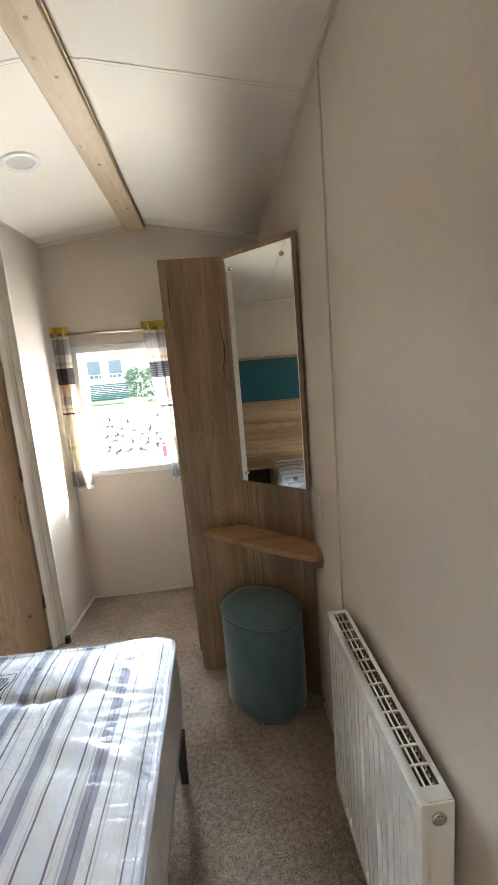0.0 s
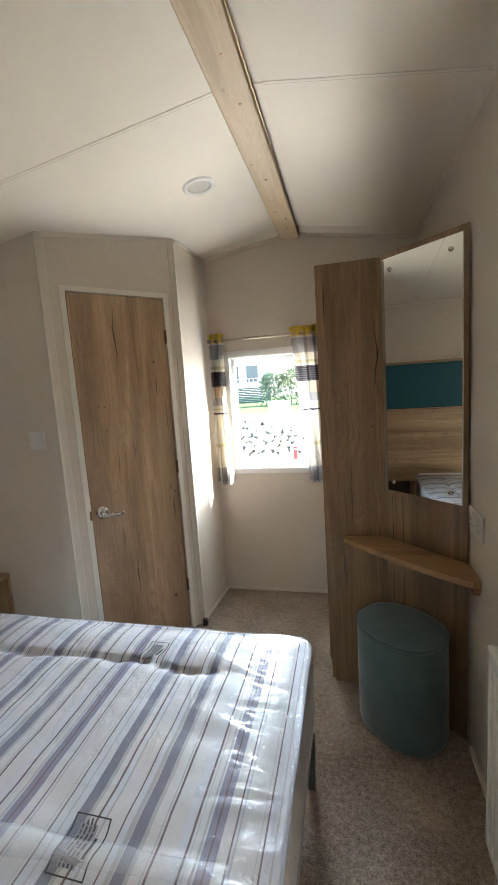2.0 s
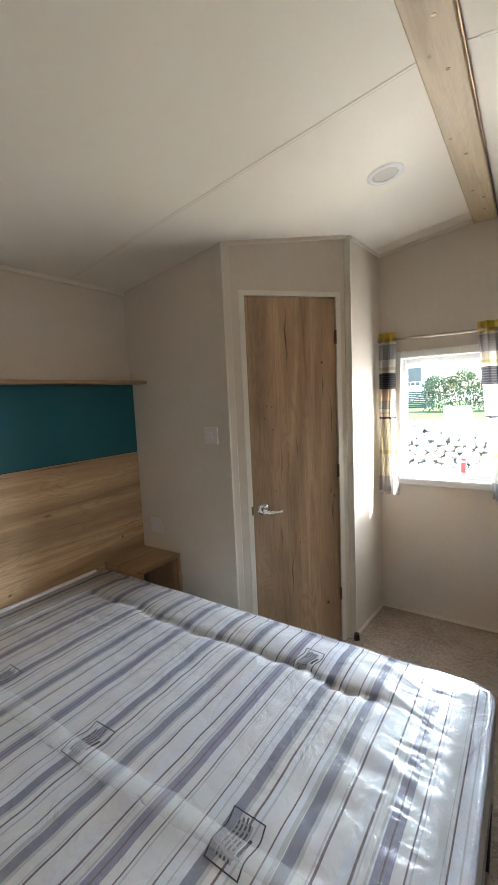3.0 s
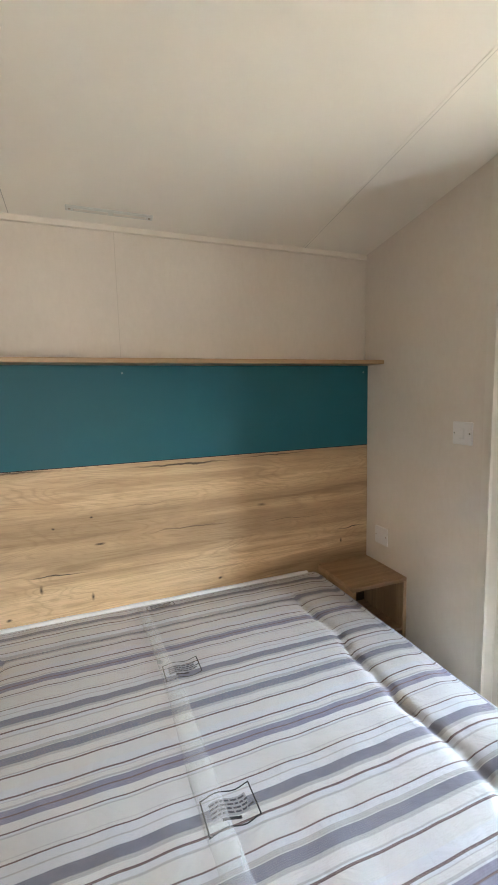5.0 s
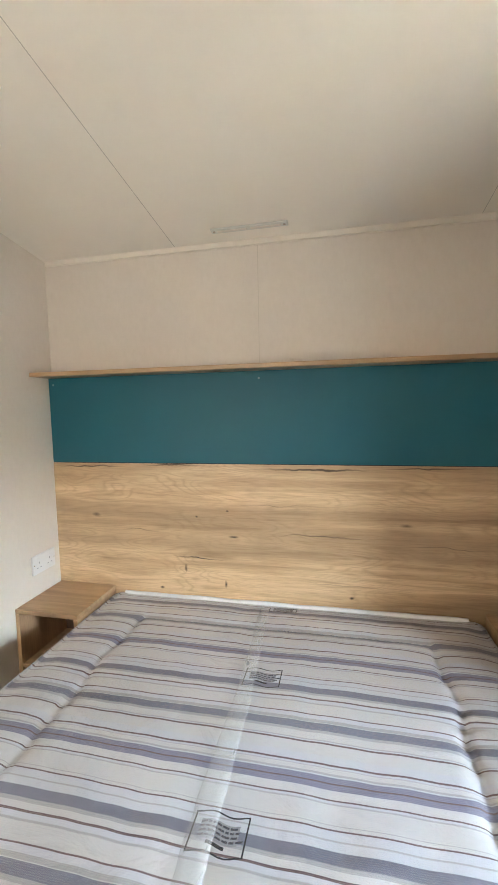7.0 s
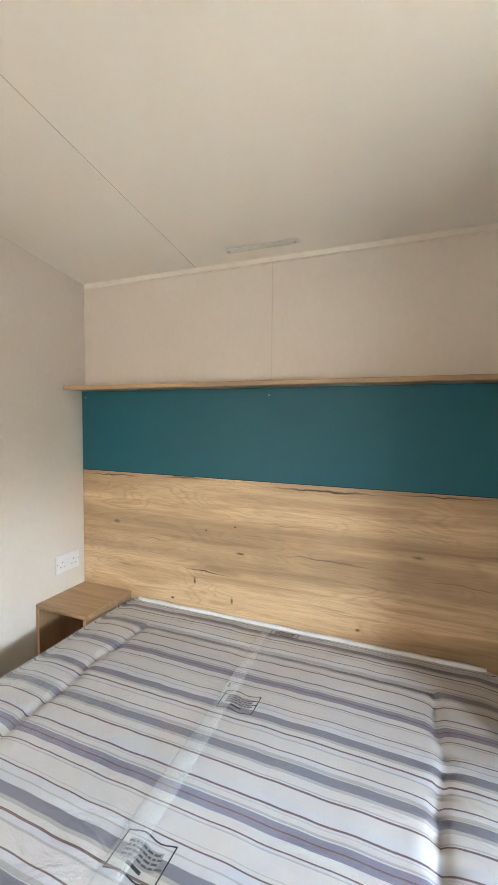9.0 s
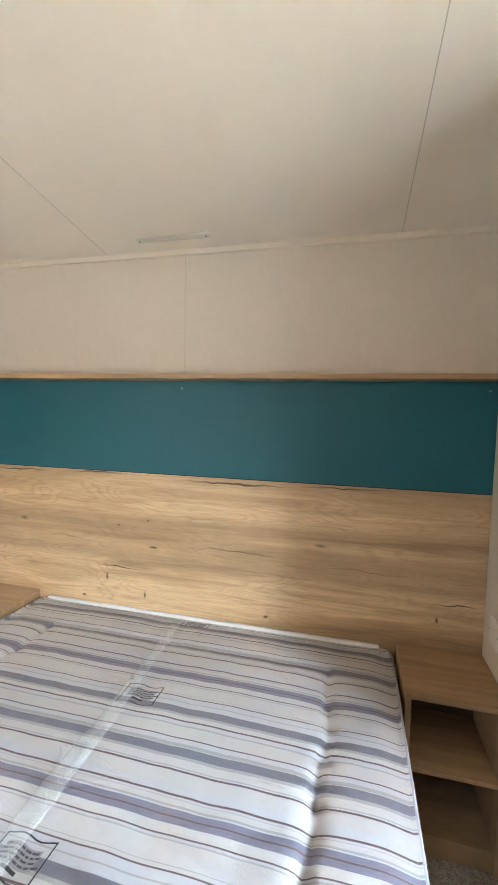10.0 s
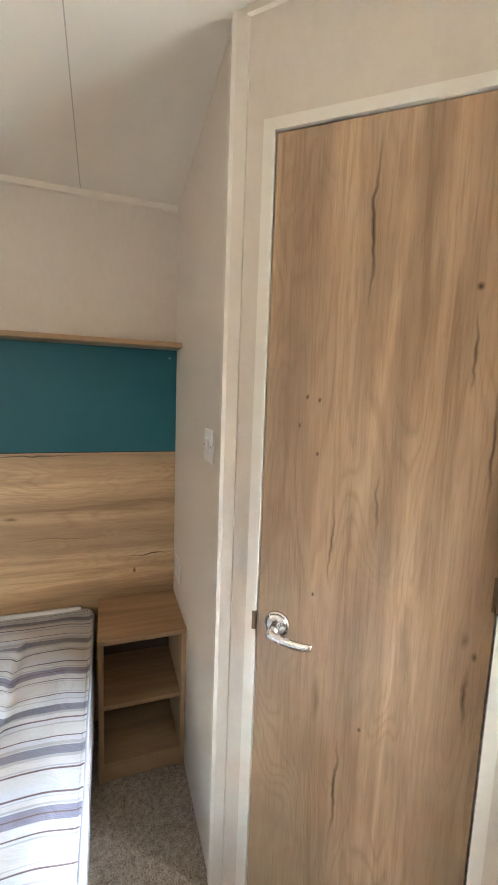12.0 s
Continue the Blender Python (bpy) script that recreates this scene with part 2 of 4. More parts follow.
def ticking_mat():
    """Striped mattress ticking: bands across the bed, repeating every 0.45 m of its length."""
    m = Mat("mattress_ticking", 0.7, spec=0.25)
    tc = m.coords((1, 1, 1))
    wob = m.noise(m.coords((2.2, 2.2, 2.2)), 1.0, 3)
    x = m.n("SeparateXYZ", Vector=tc).outputs[0]
    p = m.math('FRACT', m.math('ADD', m.math('MULTIPLY', m.math('ADD', x, m.math('MULTIPLY', wob, 0.004)), 1 / 0.45), 1.851 / 0.45 + 10))
    W, F, B, G, V = (0.50, 0.51, 0.55), (0.36, 0.35, 0.36), (0.12, 0.068, 0.072), (0.155, 0.157, 0.205), (0.185, 0.18, 0.25)
    cream = (0.52, 0.51, 0.51)
    stops, last = [(0.0, G)], 0.0
    for a, b, c in ((0.012, 0.020, F), (0.035, 0.039, B), (0.052, 0.058, F), (0.094, 0.0975, B), (0.112, 0.122, F), (0.124, 0.148, G),
                    (0.149, 0.157, F), (0.178, 0.182, F), (0.186, 0.190, B), (0.246, 0.250, B), (0.255, 0.258, F), (0.270, 0.275, F),
                    (0.279, 0.293, V), (0.293, 0.297, B), (0.297, 0.311, V), (0.331, 0.335, B), (0.340, 0.343, F), (0.394, 0.3975, B),
                    (0.385, 0.388, F), (0.415, 0.420, F), (0.437, 0.45, G)):
        stops.append((a / 0.45, c))
        stops.append((min(b, 0.4499) / 0.45, cream if len(stops) % 4 else W))
    # two ramps, since one holds 32 stops at most
    stops.sort(key=lambda q: q[0])
    half = [q for q in stops if q[0] < 0.5]
    rest = [(0.0, W)] + [q for q in stops if q[0] >= 0.5]
    c1 = m.ramp(p, half, 'CONSTANT')
    c2 = m.ramp(p, rest, 'CONSTANT')
    col = m.mix(m.math('GREATER_THAN', p, 0.5), c1, c2)
    thread = m.math('FRACT', m.math('MULTIPLY', x, 260.0))
    col = m.mix(m.math('MULTIPLY', m.math('LESS_THAN', thread, 0.4), 0.05), col, (0.9, 0.89, 0.86))
    weave = m.noise(m.coords((1, 1, 1)), 600.0, 2, 0.6)
    col = m.mix(m.math('MULTIPLY', weave, 0.12), col, (0.5, 0.49, 0.48))
    m.base(col)
    puck = m.noise(m.coords((14, 8, 10)), 1.0, 4, 0.55, 0.8)
    m.bump(m.math('ADD', puck, m.math('MULTIPLY', weave, 0.03)), 0.7, 0.013)
    return m.m


def film_mat():
    """Clear plastic film: mostly see-through, glossy where it catches the light."""
    m = Mat("plastic_film", 0.1)
    out = m.t.nodes["Material Output"]
    glossy = m.n("BsdfAnisotropic", Color=(1, 1, 1), Roughness=0.23)
    clear = m.n("BsdfTransparent", Color=(0.97, 0.975, 0.985))
    fr = m.n("LayerWeight", Blend=0.5)
    fac = m.math('ADD', m.math('MULTIPLY', m.math('POWER', fr.outputs["Facing"], 3.5), 0.34), 0.045, clamp=True)
    wr = m.noise(m.coords((5, 26, 10)), 1.0, 3, 0.5, 1.0)
    wr2 = m.noise(m.coords((30, 40, 30)), 1.0, 3, 0.6, 0.8)
    bump = m.n("Bump", Height=m.math('ADD', wr, m.math('MULTIPLY', wr2, 0.2)), Strength=0.9, Distance=0.010)
    m.link(bump.outputs[0], glossy.inputs["Normal"])
    m.link(bump.outputs[0], fr.inputs["Normal"])
    mixn = m.n("MixShader", Fac=fac)
    m.link(clear.outputs[0], mixn.inputs[1])
    m.link(glossy.outputs[0], mixn.inputs[2])
    m.link(mixn.outputs[0], out.inputs[0])
    return m.m


def fold_mat():
    """Doubled film: milky where two layers lie on each other."""
    m = Mat("plastic_fold", 0.25)
    out = m.t.nodes["Material Output"]
    m.base((0.86, 0.87, 0.88))
    clear = m.n("BsdfTransparent", Color=(0.97, 0.975, 0.985))
    cloud = m.ramp(m.noise(m.coords((8, 30, 8)), 1.0, 4, 0.6, 0.6), [(0.3, 0.12), (0.7, 0.32)])
    mixn = m.n("MixShader", Fac=cloud)
    m.link(clear.outputs[0], mixn.inputs[1])
    m.link(m.b.outputs[0], mixn.inputs[2])
    m.link(mixn.outputs[0], out.inputs[0])
    return m.m


def velvet_mat():
    m = Mat("stool_velvet", 0.8, spec=0.2)
    n1 = m.noise(m.coords((1, 1, 1)), 7.0, 4, 0.6, 0.8)
    n2 = m.noise(m.coords((1, 1, 1)), 350.0, 2, 0.6)
    m.base(m.ramp(m.math('ADD', m.math('MULTIPLY', n1, 0.7), m.math('MULTIPLY', n2, 0.3)),
                  [(0.35, (0.070, 0.125, 0.132)), (0.65, (0.115, 0.18, 0.185))]))
    m.b.inputs["Sheen Weight"].default_value = 0.6
    m.b.inputs["Sheen Roughness"].default_value = 0.4
    m.bump(n2, 0.3, 0.001)
    return m.m


def curtain_mat():
    """Printed curtain with bands down its length: mustard, silver lines, cream, charcoal, peach."""
    m = Mat("curtain_cloth", 0.85, spec=0.15)
    z = m.n("SeparateXYZ", Vector=m.coords((1, 1, 1))).outputs[2]
    p = m.math('MULTIPLY', m.math('SUBTRACT', 1.74, z), 1.0)
    Y, S, C, K, P, O = (0.70, 0.52, 0.09), (0.40, 0.385, 0.39), (0.70, 0.66, 0.58), (0.085, 0.075, 0.08), (0.62, 0.50, 0.38), (0.55, 0.49, 0.33)
    # bands in the lower half are paled: sunlight shining through, put into the colour
    col = m.ramp(p, [(0.0, Y), (0.055, C), (0.07, S), (0.16, C), (0.20, O), (0.22, C), (0.235, K), (0.33, P), (0.40, S), (0.45, C),
                     (0.47, O), (0.48, C), (0.50, K), (0.508, C), (0.70, O), (0.725, C), (0.86, S), (0.955, (0.80, 0.79, 0.76))], 'CONSTANT')
    lines = m.math('LESS_THAN', m.math('FRACT', m.math('MULTIPLY', z, 75.0)), 0.35)
    col = m.mix(m.math('MULTIPLY', lines, 0.10), col, (0.75, 0.73, 0.70))
    m.base(col)
    weave = m.noise(m.coords((1, 1, 1)), 500.0, 2)
    m.bump(weave, 0.3, 0.0008)
    out = m.t.nodes["Material Output"]
    tr = m.n("BsdfTranslucent", Color=col)
    mixn = m.n("MixShader", Fac=0.38)
    m.link(m.b.outputs[0], mixn.inputs[1])
    m.link(tr.outputs[0], mixn.inputs[2])
    m.link(mixn.outputs[0], out.inputs[0])
    return m.m


def metal_mat(name, color, rough):
    m = Mat(name, rough, 1.0, color)
    n2 = m.noise(m.coords((1, 1, 1)), 90.0, 3)
    m.put(m.b.inputs["Roughness"], m.math('ADD', m.math('MULTIPLY', n2, 0.12), rough - 0.05))
    return m.m


def glass_mat():
    m = Mat("window_glass", 0.0)
    m.b.inputs["Transmission Weight"].default_value = 1.0
    m.b.inputs["IOR"].default_value = 1.02
    m.b.inputs["Base Color"].default_value = (1, 1, 1, 1)
    return m.m


M_WALL = wall_vinyl()
M_CEIL = painted("ceiling_panel", (0.75, 0.70, 0.615), 0.55, 0.02, 0.06, 45.0)
M_SEAM = painted("ceiling_seam", (0.46, 0.43, 0.37), 0.6)
M_TRIM = painted("cream_trim", (0.68, 0.62, 0.53), 0.35, 0.03)
M_CORNER = painted("corner_trim", (0.62, 0.565, 0.49), 0.4, 0.03)
M_DFRAME = painted("door_frame_foil", (0.72, 0.68, 0.61), 0.35, 0.03)
M_UPVC = painted("white_upvc", (0.80, 0.80, 0.79), 0.25, 0.02)
M_RAD = painted("radiator_enamel", (0.80, 0.79, 0.77), 0.22, 0.015, 0.02)
M_BACK_SHADE = painted("stand_back_shade", (0.075, 0.045, 0.028), 0.6, 0.2)
M_DARK = painted("dark_gap", (0.02, 0.02, 0.022), 0.7)
M_FIN = painted("radiator_fins", (0.22, 0.225, 0.23), 0.5)
M_BLACK = painted("black_plastic", (0.02, 0.02, 0.02), 0.4)
M_PLATE = painted("switch_plastic", (0.66, 0.64, 0.62), 0.3, 0.02)
M_VENT = painted("vent_plastic", (0.56, 0.56, 0.51), 0.35, 0.03)
M_LINE = painted("joint_line", (0.53, 0.47, 0.40), 0.6)
M_TEAL = painted("teal_panel", (0.002, 0.098, 0.132), 0.55, 0.05, 0.03, 80.0)
M_CAP = painted("cap_plastic", (0.14, 0.24, 0.26), 0.5)
M_CHROME = metal_mat("brushed_nickel", (0.62, 0.60, 0.57), 0.25)
M_ROD = metal_mat("curtain_rod_metal", (0.42, 0.36, 0.30), 0.32)
M_HINGE = metal_mat("hinge_bronze", (0.20, 0.14, 0.09), 0.4)
M_MIRROR = Mat("mirror_silver", 0.01, 1.0, (0.80, 0.82, 0.80)).m
M_BEVEL = Mat("mirror_bevel", 0.12, 1.0, (0.86, 0.88, 0.87)).m
M_CARPET = carpet_mat()
M_TICK = ticking_mat()
M_PIPING = painted("mattress_piping", (0.40, 0.41, 0.47), 0.6)
M_SIDE = painted("mattress_side", (0.70, 0.70, 0.69), 0.5, 0.05, 0.1, 14.0)
M_WRAP = painted("wrap_edge", (0.70, 0.71, 0.73), 0.3)
M_INK = painted("label_ink", (0.012, 0.012, 0.016), 0.7)
M_INKG = painted("label_grey", (0.05, 0.05, 0.06), 0.7)
M_TINT = painted("label_tint", (0.27, 0.27, 0.29), 0.7, 0.2, 0.05, 90.0)
M_FILM = film_mat()
M_FOLD = fold_mat()
M_VELVET = velvet_mat()
M_CURTAIN = curtain_mat()
M_GLASS = glass_mat()
M_SPOT = painted("lamp_diffuser", (0.42, 0.41, 0.38), 0.3, 0.02)
M_GROUND = painted("pale_gravel", (0.62, 0.58, 0.52), 0.9, 0.25, 0.5, 12.0)
M_GRASS = painted("lawn", (0.07, 0.12, 0.03), 0.9, 0.3, 0.5, 6.0)
M_ROCK = painted("rockery_stone", (0.60, 0.56, 0.48), 0.85, 0.25, 0.5, 4.0)
M_BANK_SHADE = painted("bank_gap_shade", (0.16, 0.13, 0.09), 0.95, 0.3, 0.5, 9.0)
M_LEAF = painted("hedge_leaf", (0.10, 0.16, 0.09), 0.6, 0.4, 0.1, 3.0)
M_CABIN = painted("cabin_boards", (0.05, 0.10, 0.10), 0.6, 0.15, 0.1, 8.0)
M_CABINW = painted("cabin_wall", (0.62, 0.62, 0.60), 0.6)
M_PANE = painted("cabin_pane", (0.10, 0.13, 0.16), 0.1)
M_RED = painted("red_post", (0.50, 0.03, 0.03), 0.5)


# ---------------------------------------------------------------- mesh helpers
def part(name, bm, material, parent=None, label="", smooth=False):
    """Links a bmesh as one mesh object, as a part when a parent is given."""
    me = bpy.data.meshes.new(name)
    bmesh.ops.recalc_face_normals(bm, faces=bm.faces)
    bm.to_mesh(me)
    bm.free()
    for mat in (material if isinstance(material, (list, tuple)) else [material]):
        me.materials.append(mat)
    if smooth:
        me.polygons.foreach_set("use_smooth", [True] * len(me.polygons))
    ob = new(name, me)
    if parent is not None:
        ob.parent = parent
    if label:
        ob["label"] = label
    return ob


def empty(name, loc=(0, 0, 0), turn=0.0):
    ob = new(name)
    ob.empty_display_size = 0.05
    ob.matrix_world = pose(*loc, 0, 0, turn)
    return ob


def box(bm, a, b, bevel=0.0, seg=2, mat=0):
    """Adds a box between two corners."""
    lo, hi = [min(p, q) for p, q in zip(a, b)], [max(p, q) for p, q in zip(a, b)]
    r = bmesh.ops.create_cube(bm, size=1.0)
    for v in r["verts"]:
        v.co = Vector([lo[i] + (v.co[i] + 0.5) * (hi[i] - lo[i]) for i in range(3)])
    faces = list({f for v in r["verts"] for f in v.link_faces})
    if bevel:
        edges = list({e for v in r["verts"] for e in v.link_edges})
        g = bmesh.ops.bevel(bm, geom=edges, offset=bevel, segments=seg, affect='EDGES', profile=0.5)
        faces = list(set(g["faces"]) | {f for f in faces if f.is_valid})
    for f in faces:
        f.material_index = mat
    return bm


def prism(bm, pts, z0, z1, mat=0):
    """Adds a prism on the plan outline pts; z0 and z1 are heights, or functions of (x, y)."""
    f0 = z0 if callable(z0) else (lambda x, y: z0)
    f1 = z1 if callable(z1) else (lambda x, y: z1)
    lo = [bm.verts.new((x, y, f0(x, y))) for x, y in pts]
    hi = [bm.verts.new((x, y, f1(x, y))) for x, y in pts]
    bm.faces.new(lo[::-1]).material_index = mat
    bm.faces.new(hi).material_index = mat
    for i in range(len(pts)):
        j = (i + 1) % len(pts)
        bm.faces.new((lo[i], lo[j], hi[j], hi[i])).material_index = mat
    return bm


def cyl(bm, a, b, r, seg=20, r2=None):
    a, b = Vector(a), Vector(b)
    m = Matrix.Translation((a + b) / 2) @ (b - a).to_track_quat('Z', 'Y').to_matrix().to_4x4()
    bmesh.ops.create_cone(bm, cap_ends=True, segments=seg, radius1=r, radius2=r if r2 is None else r2, depth=(b - a).length, matrix=m)
    return bm


def B():
    return bmesh.new()


# ---------------------------------------------------------------- plan (metres)
XH, XR, XW = -2.41, 0.047, -1.226         # headboard wall, radiator wall, short wall beside the window
YS, YG, YF = 0.20, 2.373, 3.33            # south wall, grey wall, window wall
RIDGE_X, RIDGE_Z, SLOPE = -0.666, 2.293, 0.152
A_D, B_D = (-1.690, 2.373), (-1.250, 2.888)  # ends of the slanted door wall
T = 0.09


def ceil_z(x, y=0.0):
    return RIDGE_Z - SLOPE * abs(x - RIDGE_X)


def structure(ob, label, category):
    return tagged(ob, label, category, kind="structure")


# floor
bm = B()
box(bm, (XH - T, YS - T, -0.12), (XR + T, YF + T, 0.0))
structure(part("floor", bm, M_CARPET), "beige-grey twist pile carpet over the whole bedroom floor", "floor")

# walls
bm = B()
prism(bm, [(XH - T, YS - T), (XH, YS - T), (XH, YF + T), (XH - T, YF + T)], 0.0, ceil_z)
structure(part("wall_west", bm, M_WALL), "plain beige textured vinyl wall above the bed head", "wall")
bm = B()
prism(bm, [(XH, YS - T), (RIDGE_X, YS - T), (RIDGE_X, YS), (XH, YS)], 0.0, ceil_z)
prism(bm, [(RIDGE_X, YS - T), (XR, YS - T), (XR, YS), (RIDGE_X, YS)], 0.0, ceil_z)
bmesh.ops.remove_doubles(bm, verts=bm.verts, dist=1e-5)
structure(part("wall_south", bm, M_WALL), "plain beige textured vinyl wall beside the bed", "wall")
bm = B()
# the opening from 0.24 to 0.90 is an assumed doorway for the fill lamp
for y0, y1, z0 in ((YS - T, 0.24, 0.0), (0.24, 0.90, 1.93), (0.90, YF + T, 0.0)):
    prism(bm, [(XR, y0), (XR + T, y0), (XR + T, y1), (XR, y1)], z0, ceil_z)
structure(part("wall_east", bm, M_WALL), "beige textured vinyl wall behind the white radiator", "wall")

# unseen hall, added around the fill lamp beyond the assumed open doorway
bm = B()
box(bm, (XR + T, 0.05, -0.12), (1.0, 0.10, 2.15))
box(bm, (XR + T, 1.05, -0.12), (1.0, 1.10, 2.15))
box(bm, (1.0, 0.05, -0.12), (1.05, 1.10, 2.15))
box(bm, (XR + T, 0.05, 2.10), (1.05, 1.10, 2.16))
box(bm, (XR + T, 0.05, -0.12), (1.05, 1.10, 0.0))
structure(part("assumed_hall_wall", bm, M_WALL), "plain walls of an assumed, unseen hall around the fill lamp", "wall")
WX0, WX1, WZ0, WZ1 = -1.120, -0.535, 0.845, 1.600
bm = B()
for x0, x1, z0, z1 in ((XH, WX0, 0.0, None), (WX1, XR, 0.0, None), (WX0, WX1, 0.0, WZ0), (WX0, WX1, WZ1, None)):
    for p, q in ((x0, min(x1, RIDGE_X)), (max(x0, RIDGE_X), x1)):
        if q - p > 1e-4:
            prism(bm, [(p, YF), (q, YF), (q, YF + T), (p, YF + T)], z0, ceil_z if z1 is None else z1)
bmesh.ops.remove_doubles(bm, verts=bm.verts, dist=1e-5)
structure(part("wall_north", bm, M_WALL), "beige textured vinyl end wall with a small window", "wall")
bm = B()
prism(bm, [(XH, YG), (A_D[0], YG), (A_D[0] - 0.045, YG + 0.05), (XH, YG + 0.05)], 0.0, ceil_z)
structure(part("wall_grey", bm, M_WALL), "beige textured vinyl wall in shade beside the nightstand", "wall")
bm = B()
prism(bm, [B_D, (XW, YF), (XW - 0.05, YF), (B_D[0] - 0.04, B_D[1] + 0.02)], 0.0, ceil_z)
structure(part("wall_return", bm, M_WALL), "short beige wall between the door and the window, lit by the sun", "wall")

# slanted wall with the door
DU = Vector((B_D[0] - A_D[0], B_D[1] - A_D[1], 0))
DL = DU.length
DU.normalize()
DN = Vector((DU.y, -DU.x, 0))             # out of the wall, into the bedroom
D_TURN = math.degrees(math.atan2(DU.y, DU.x))
F0, F1, FZ = 0.075, 0.620, 1.916          # outside of the door frame


def dpt(s, d):
    p = Vector((A_D[0], A_D[1], 0)) + DU * s + DN * d
    return (p.x, p.y)


bm = B()
for s0, s1, z0 in ((0.0, F0 + 0.012, 0.0), (F1 - 0.012, DL, 0.0), (F0 + 0.012, F1 - 0.012, FZ - 0.012)):
    prism(bm, [dpt(s0, 0), dpt(s1, 0), dpt(s1, -0.05), dpt(s0, -0.05)], z0, ceil_z)
bmesh.ops.remove_doubles(bm, verts=bm.verts, dist=1e-5)
structure(part("wall_door", bm, M_WALL), "slanted beige wall with a narrow oak door", "wall")

# ceiling: panels with narrow joints, on a backing
bm = B()
SEAMS = [YS - T, 0.838, 2.026, 3.218, YF + T]
for side in (-1, 1):
    xa, xb = (XH - T, RIDGE_X) if side < 0 else (RIDGE_X, XR + T)
    for y0, y1 in zip(SEAMS[:-1], SEAMS[1:]):
        prism(bm, [(xa, y0 + 0.002), (xb, y0 + 0.002), (xb, y1 - 0.002), (xa, y1 - 0.002)], ceil_z, lambda x, y: ceil_z(x) + 0.012)
    prism(bm, [(xa, YS - T), (xb, YS - T), (xb, YF + T), (xa, YF + T)], lambda x, y: ceil_z(x) + 0.0125, lambda x, y: ceil_z(x) + 0.09)
    for y in SEAMS[1:-1]:
        prism(bm, [(xa + T, y - 0.0055), (xb, y - 0.0055), (xb, y + 0.0055), (xa + T, y + 0.0055)], lambda x, y: ceil_z(x) - 0.0014, lambda x, y: ceil_z(x) + 0.004, 0)
        prism(bm, [(xa + T, y + 0.0055), (xb, y + 0.0055), (xb, y + 0.0085), (xa + T, y + 0.0085)], lambda x, y: ceil_z(x) - 0.0006, lambda x, y: ceil_z(x) + 0.004, 1)
structure(part("ceiling", bm, [M_CEIL, M_SEAM]), "cream vaulted ceiling of smooth panels with narrow joints", "ceiling")

# ridge beam
bm = B()
box(bm, (-0.722, YS, 2.257), (-0.612, YF, RIDGE_Z - 0.006), 0.003, 1)
beam = part("ceiling_beam", bm, M_BEAM)
structure(beam, "flat pale pine board with knots along the ceiling ridge", "beam")
for y in (0.5, 0.95, 1.40, 1.52, 1.86, 2.06):
    bm = B()
    cyl(bm, (-0.667 + (0.012 if y > 1.8 else -0.01), y, 2.256), (-0.667 + (0.012 if y > 1.8 else -0.01), y, 2.259), 0.006, 12)
    part("screw_hole", bm, M_HINGE, beam)
bm = B()
box(bm, (-0.612, YS, 2.270), (-0.607, YF, 2.283))
part("shadow_gap_strip", bm, M_HINGE, beam, "thin dark gap beside the board")


# trims where the walls meet the ceiling, corner profiles, skirting
def strip(name, p, q, inward, h, d, mat, top=True, z=0.0):
    """A thin strip from plan point p to q; top: under the sloping ceiling, else standing at z."""
    n = Vector((*inward, 0))
    bm = B()
    xs = [p, q]
    if top and (p[0] - RIDGE_X) * (q[0] - RIDGE_X) < 0:
        f = (RIDGE_X - p[0]) / (q[0] - p[0])
        xs = [p, (RIDGE_X, p[1] + f * (q[1] - p[1])), q]
    for a, b in zip(xs[:-1], xs[1:]):
        pts = [a, b, (b[0] + n.x * d, b[1] + n.y * d), (a[0] + n.x * d, a[1] + n.y * d)]
        if top:
            prism(bm, pts, lambda x, y: ceil_z(x) - h, lambda x, y: ceil_z(x) - 0.001)
        else:
            prism(bm, pts, z, z + h)
    return structure(part(name, bm, mat), "thin cream cover strip" if top else "low cream skirting strip on the carpet edge", "trim")


strip("trim", (XH, YS + 0.01), (XH, YG - 0.002), (1, 0), 0.022, 0.012, M_TRIM)
strip("trim", dpt(0.03, 0), dpt(DL - 0.02, 0), (DN.x, DN.y), 0.018, 0.010, M_TRIM)
strip("trim", (XW, YF), (XR, YF), (0, -1), 0.018, 0.012, M_TRIM)
strip("trim", (B_D[0] + 0.002, B_D[1] + 0.02), (XW, YF - 0.013), (1, 0), 0.016, 0.010, M_TRIM)
strip("trim", (XR, YS + 0.01), (XR, YF - 0.013), (-1, 0), 0.014, 0.010, M_TRIM)
strip("baseboard", (XW + 0.013, YF), (-0.48, YF), (0, -1), 0.016, 0.012, M_TRIM, False)
strip("baseboard", (B_D[0] + 0.002, B_D[1] + 0.03), (XW, YF), (1, 0), 0.016, 0.012, M_TRIM, False)
strip("baseboard", (XR, YS), (XR, 2.2), (-1, 0), 0.016, 0.012, M_TRIM, False)


def corner_profile(x, y, ax, w, label):
    """A vertical rounded corner cover. ax: directions of the two walls."""
    bm = B()
    a, b = Vector((*ax[0], 0)), Vector((*ax[1], 0))
    out = -(a + b).normalized()
    c = Vector((x, y, 0))
    k = 0.006
    p = [c + a * w, c + a * w + out * 0.004, c + a * 0.008 + out * k, c + out * (k + 0.003), c + b * 0.008 + out * k, c + b * w + out * 0.004, c + b * w, c]
    prism(bm, [(q.x, q.y) for q in p], 0.0, lambda x_, y_: ceil_z(x_) - 0.001)
    return structure(part("corner_trim", bm, M_CORNER), label, "trim")


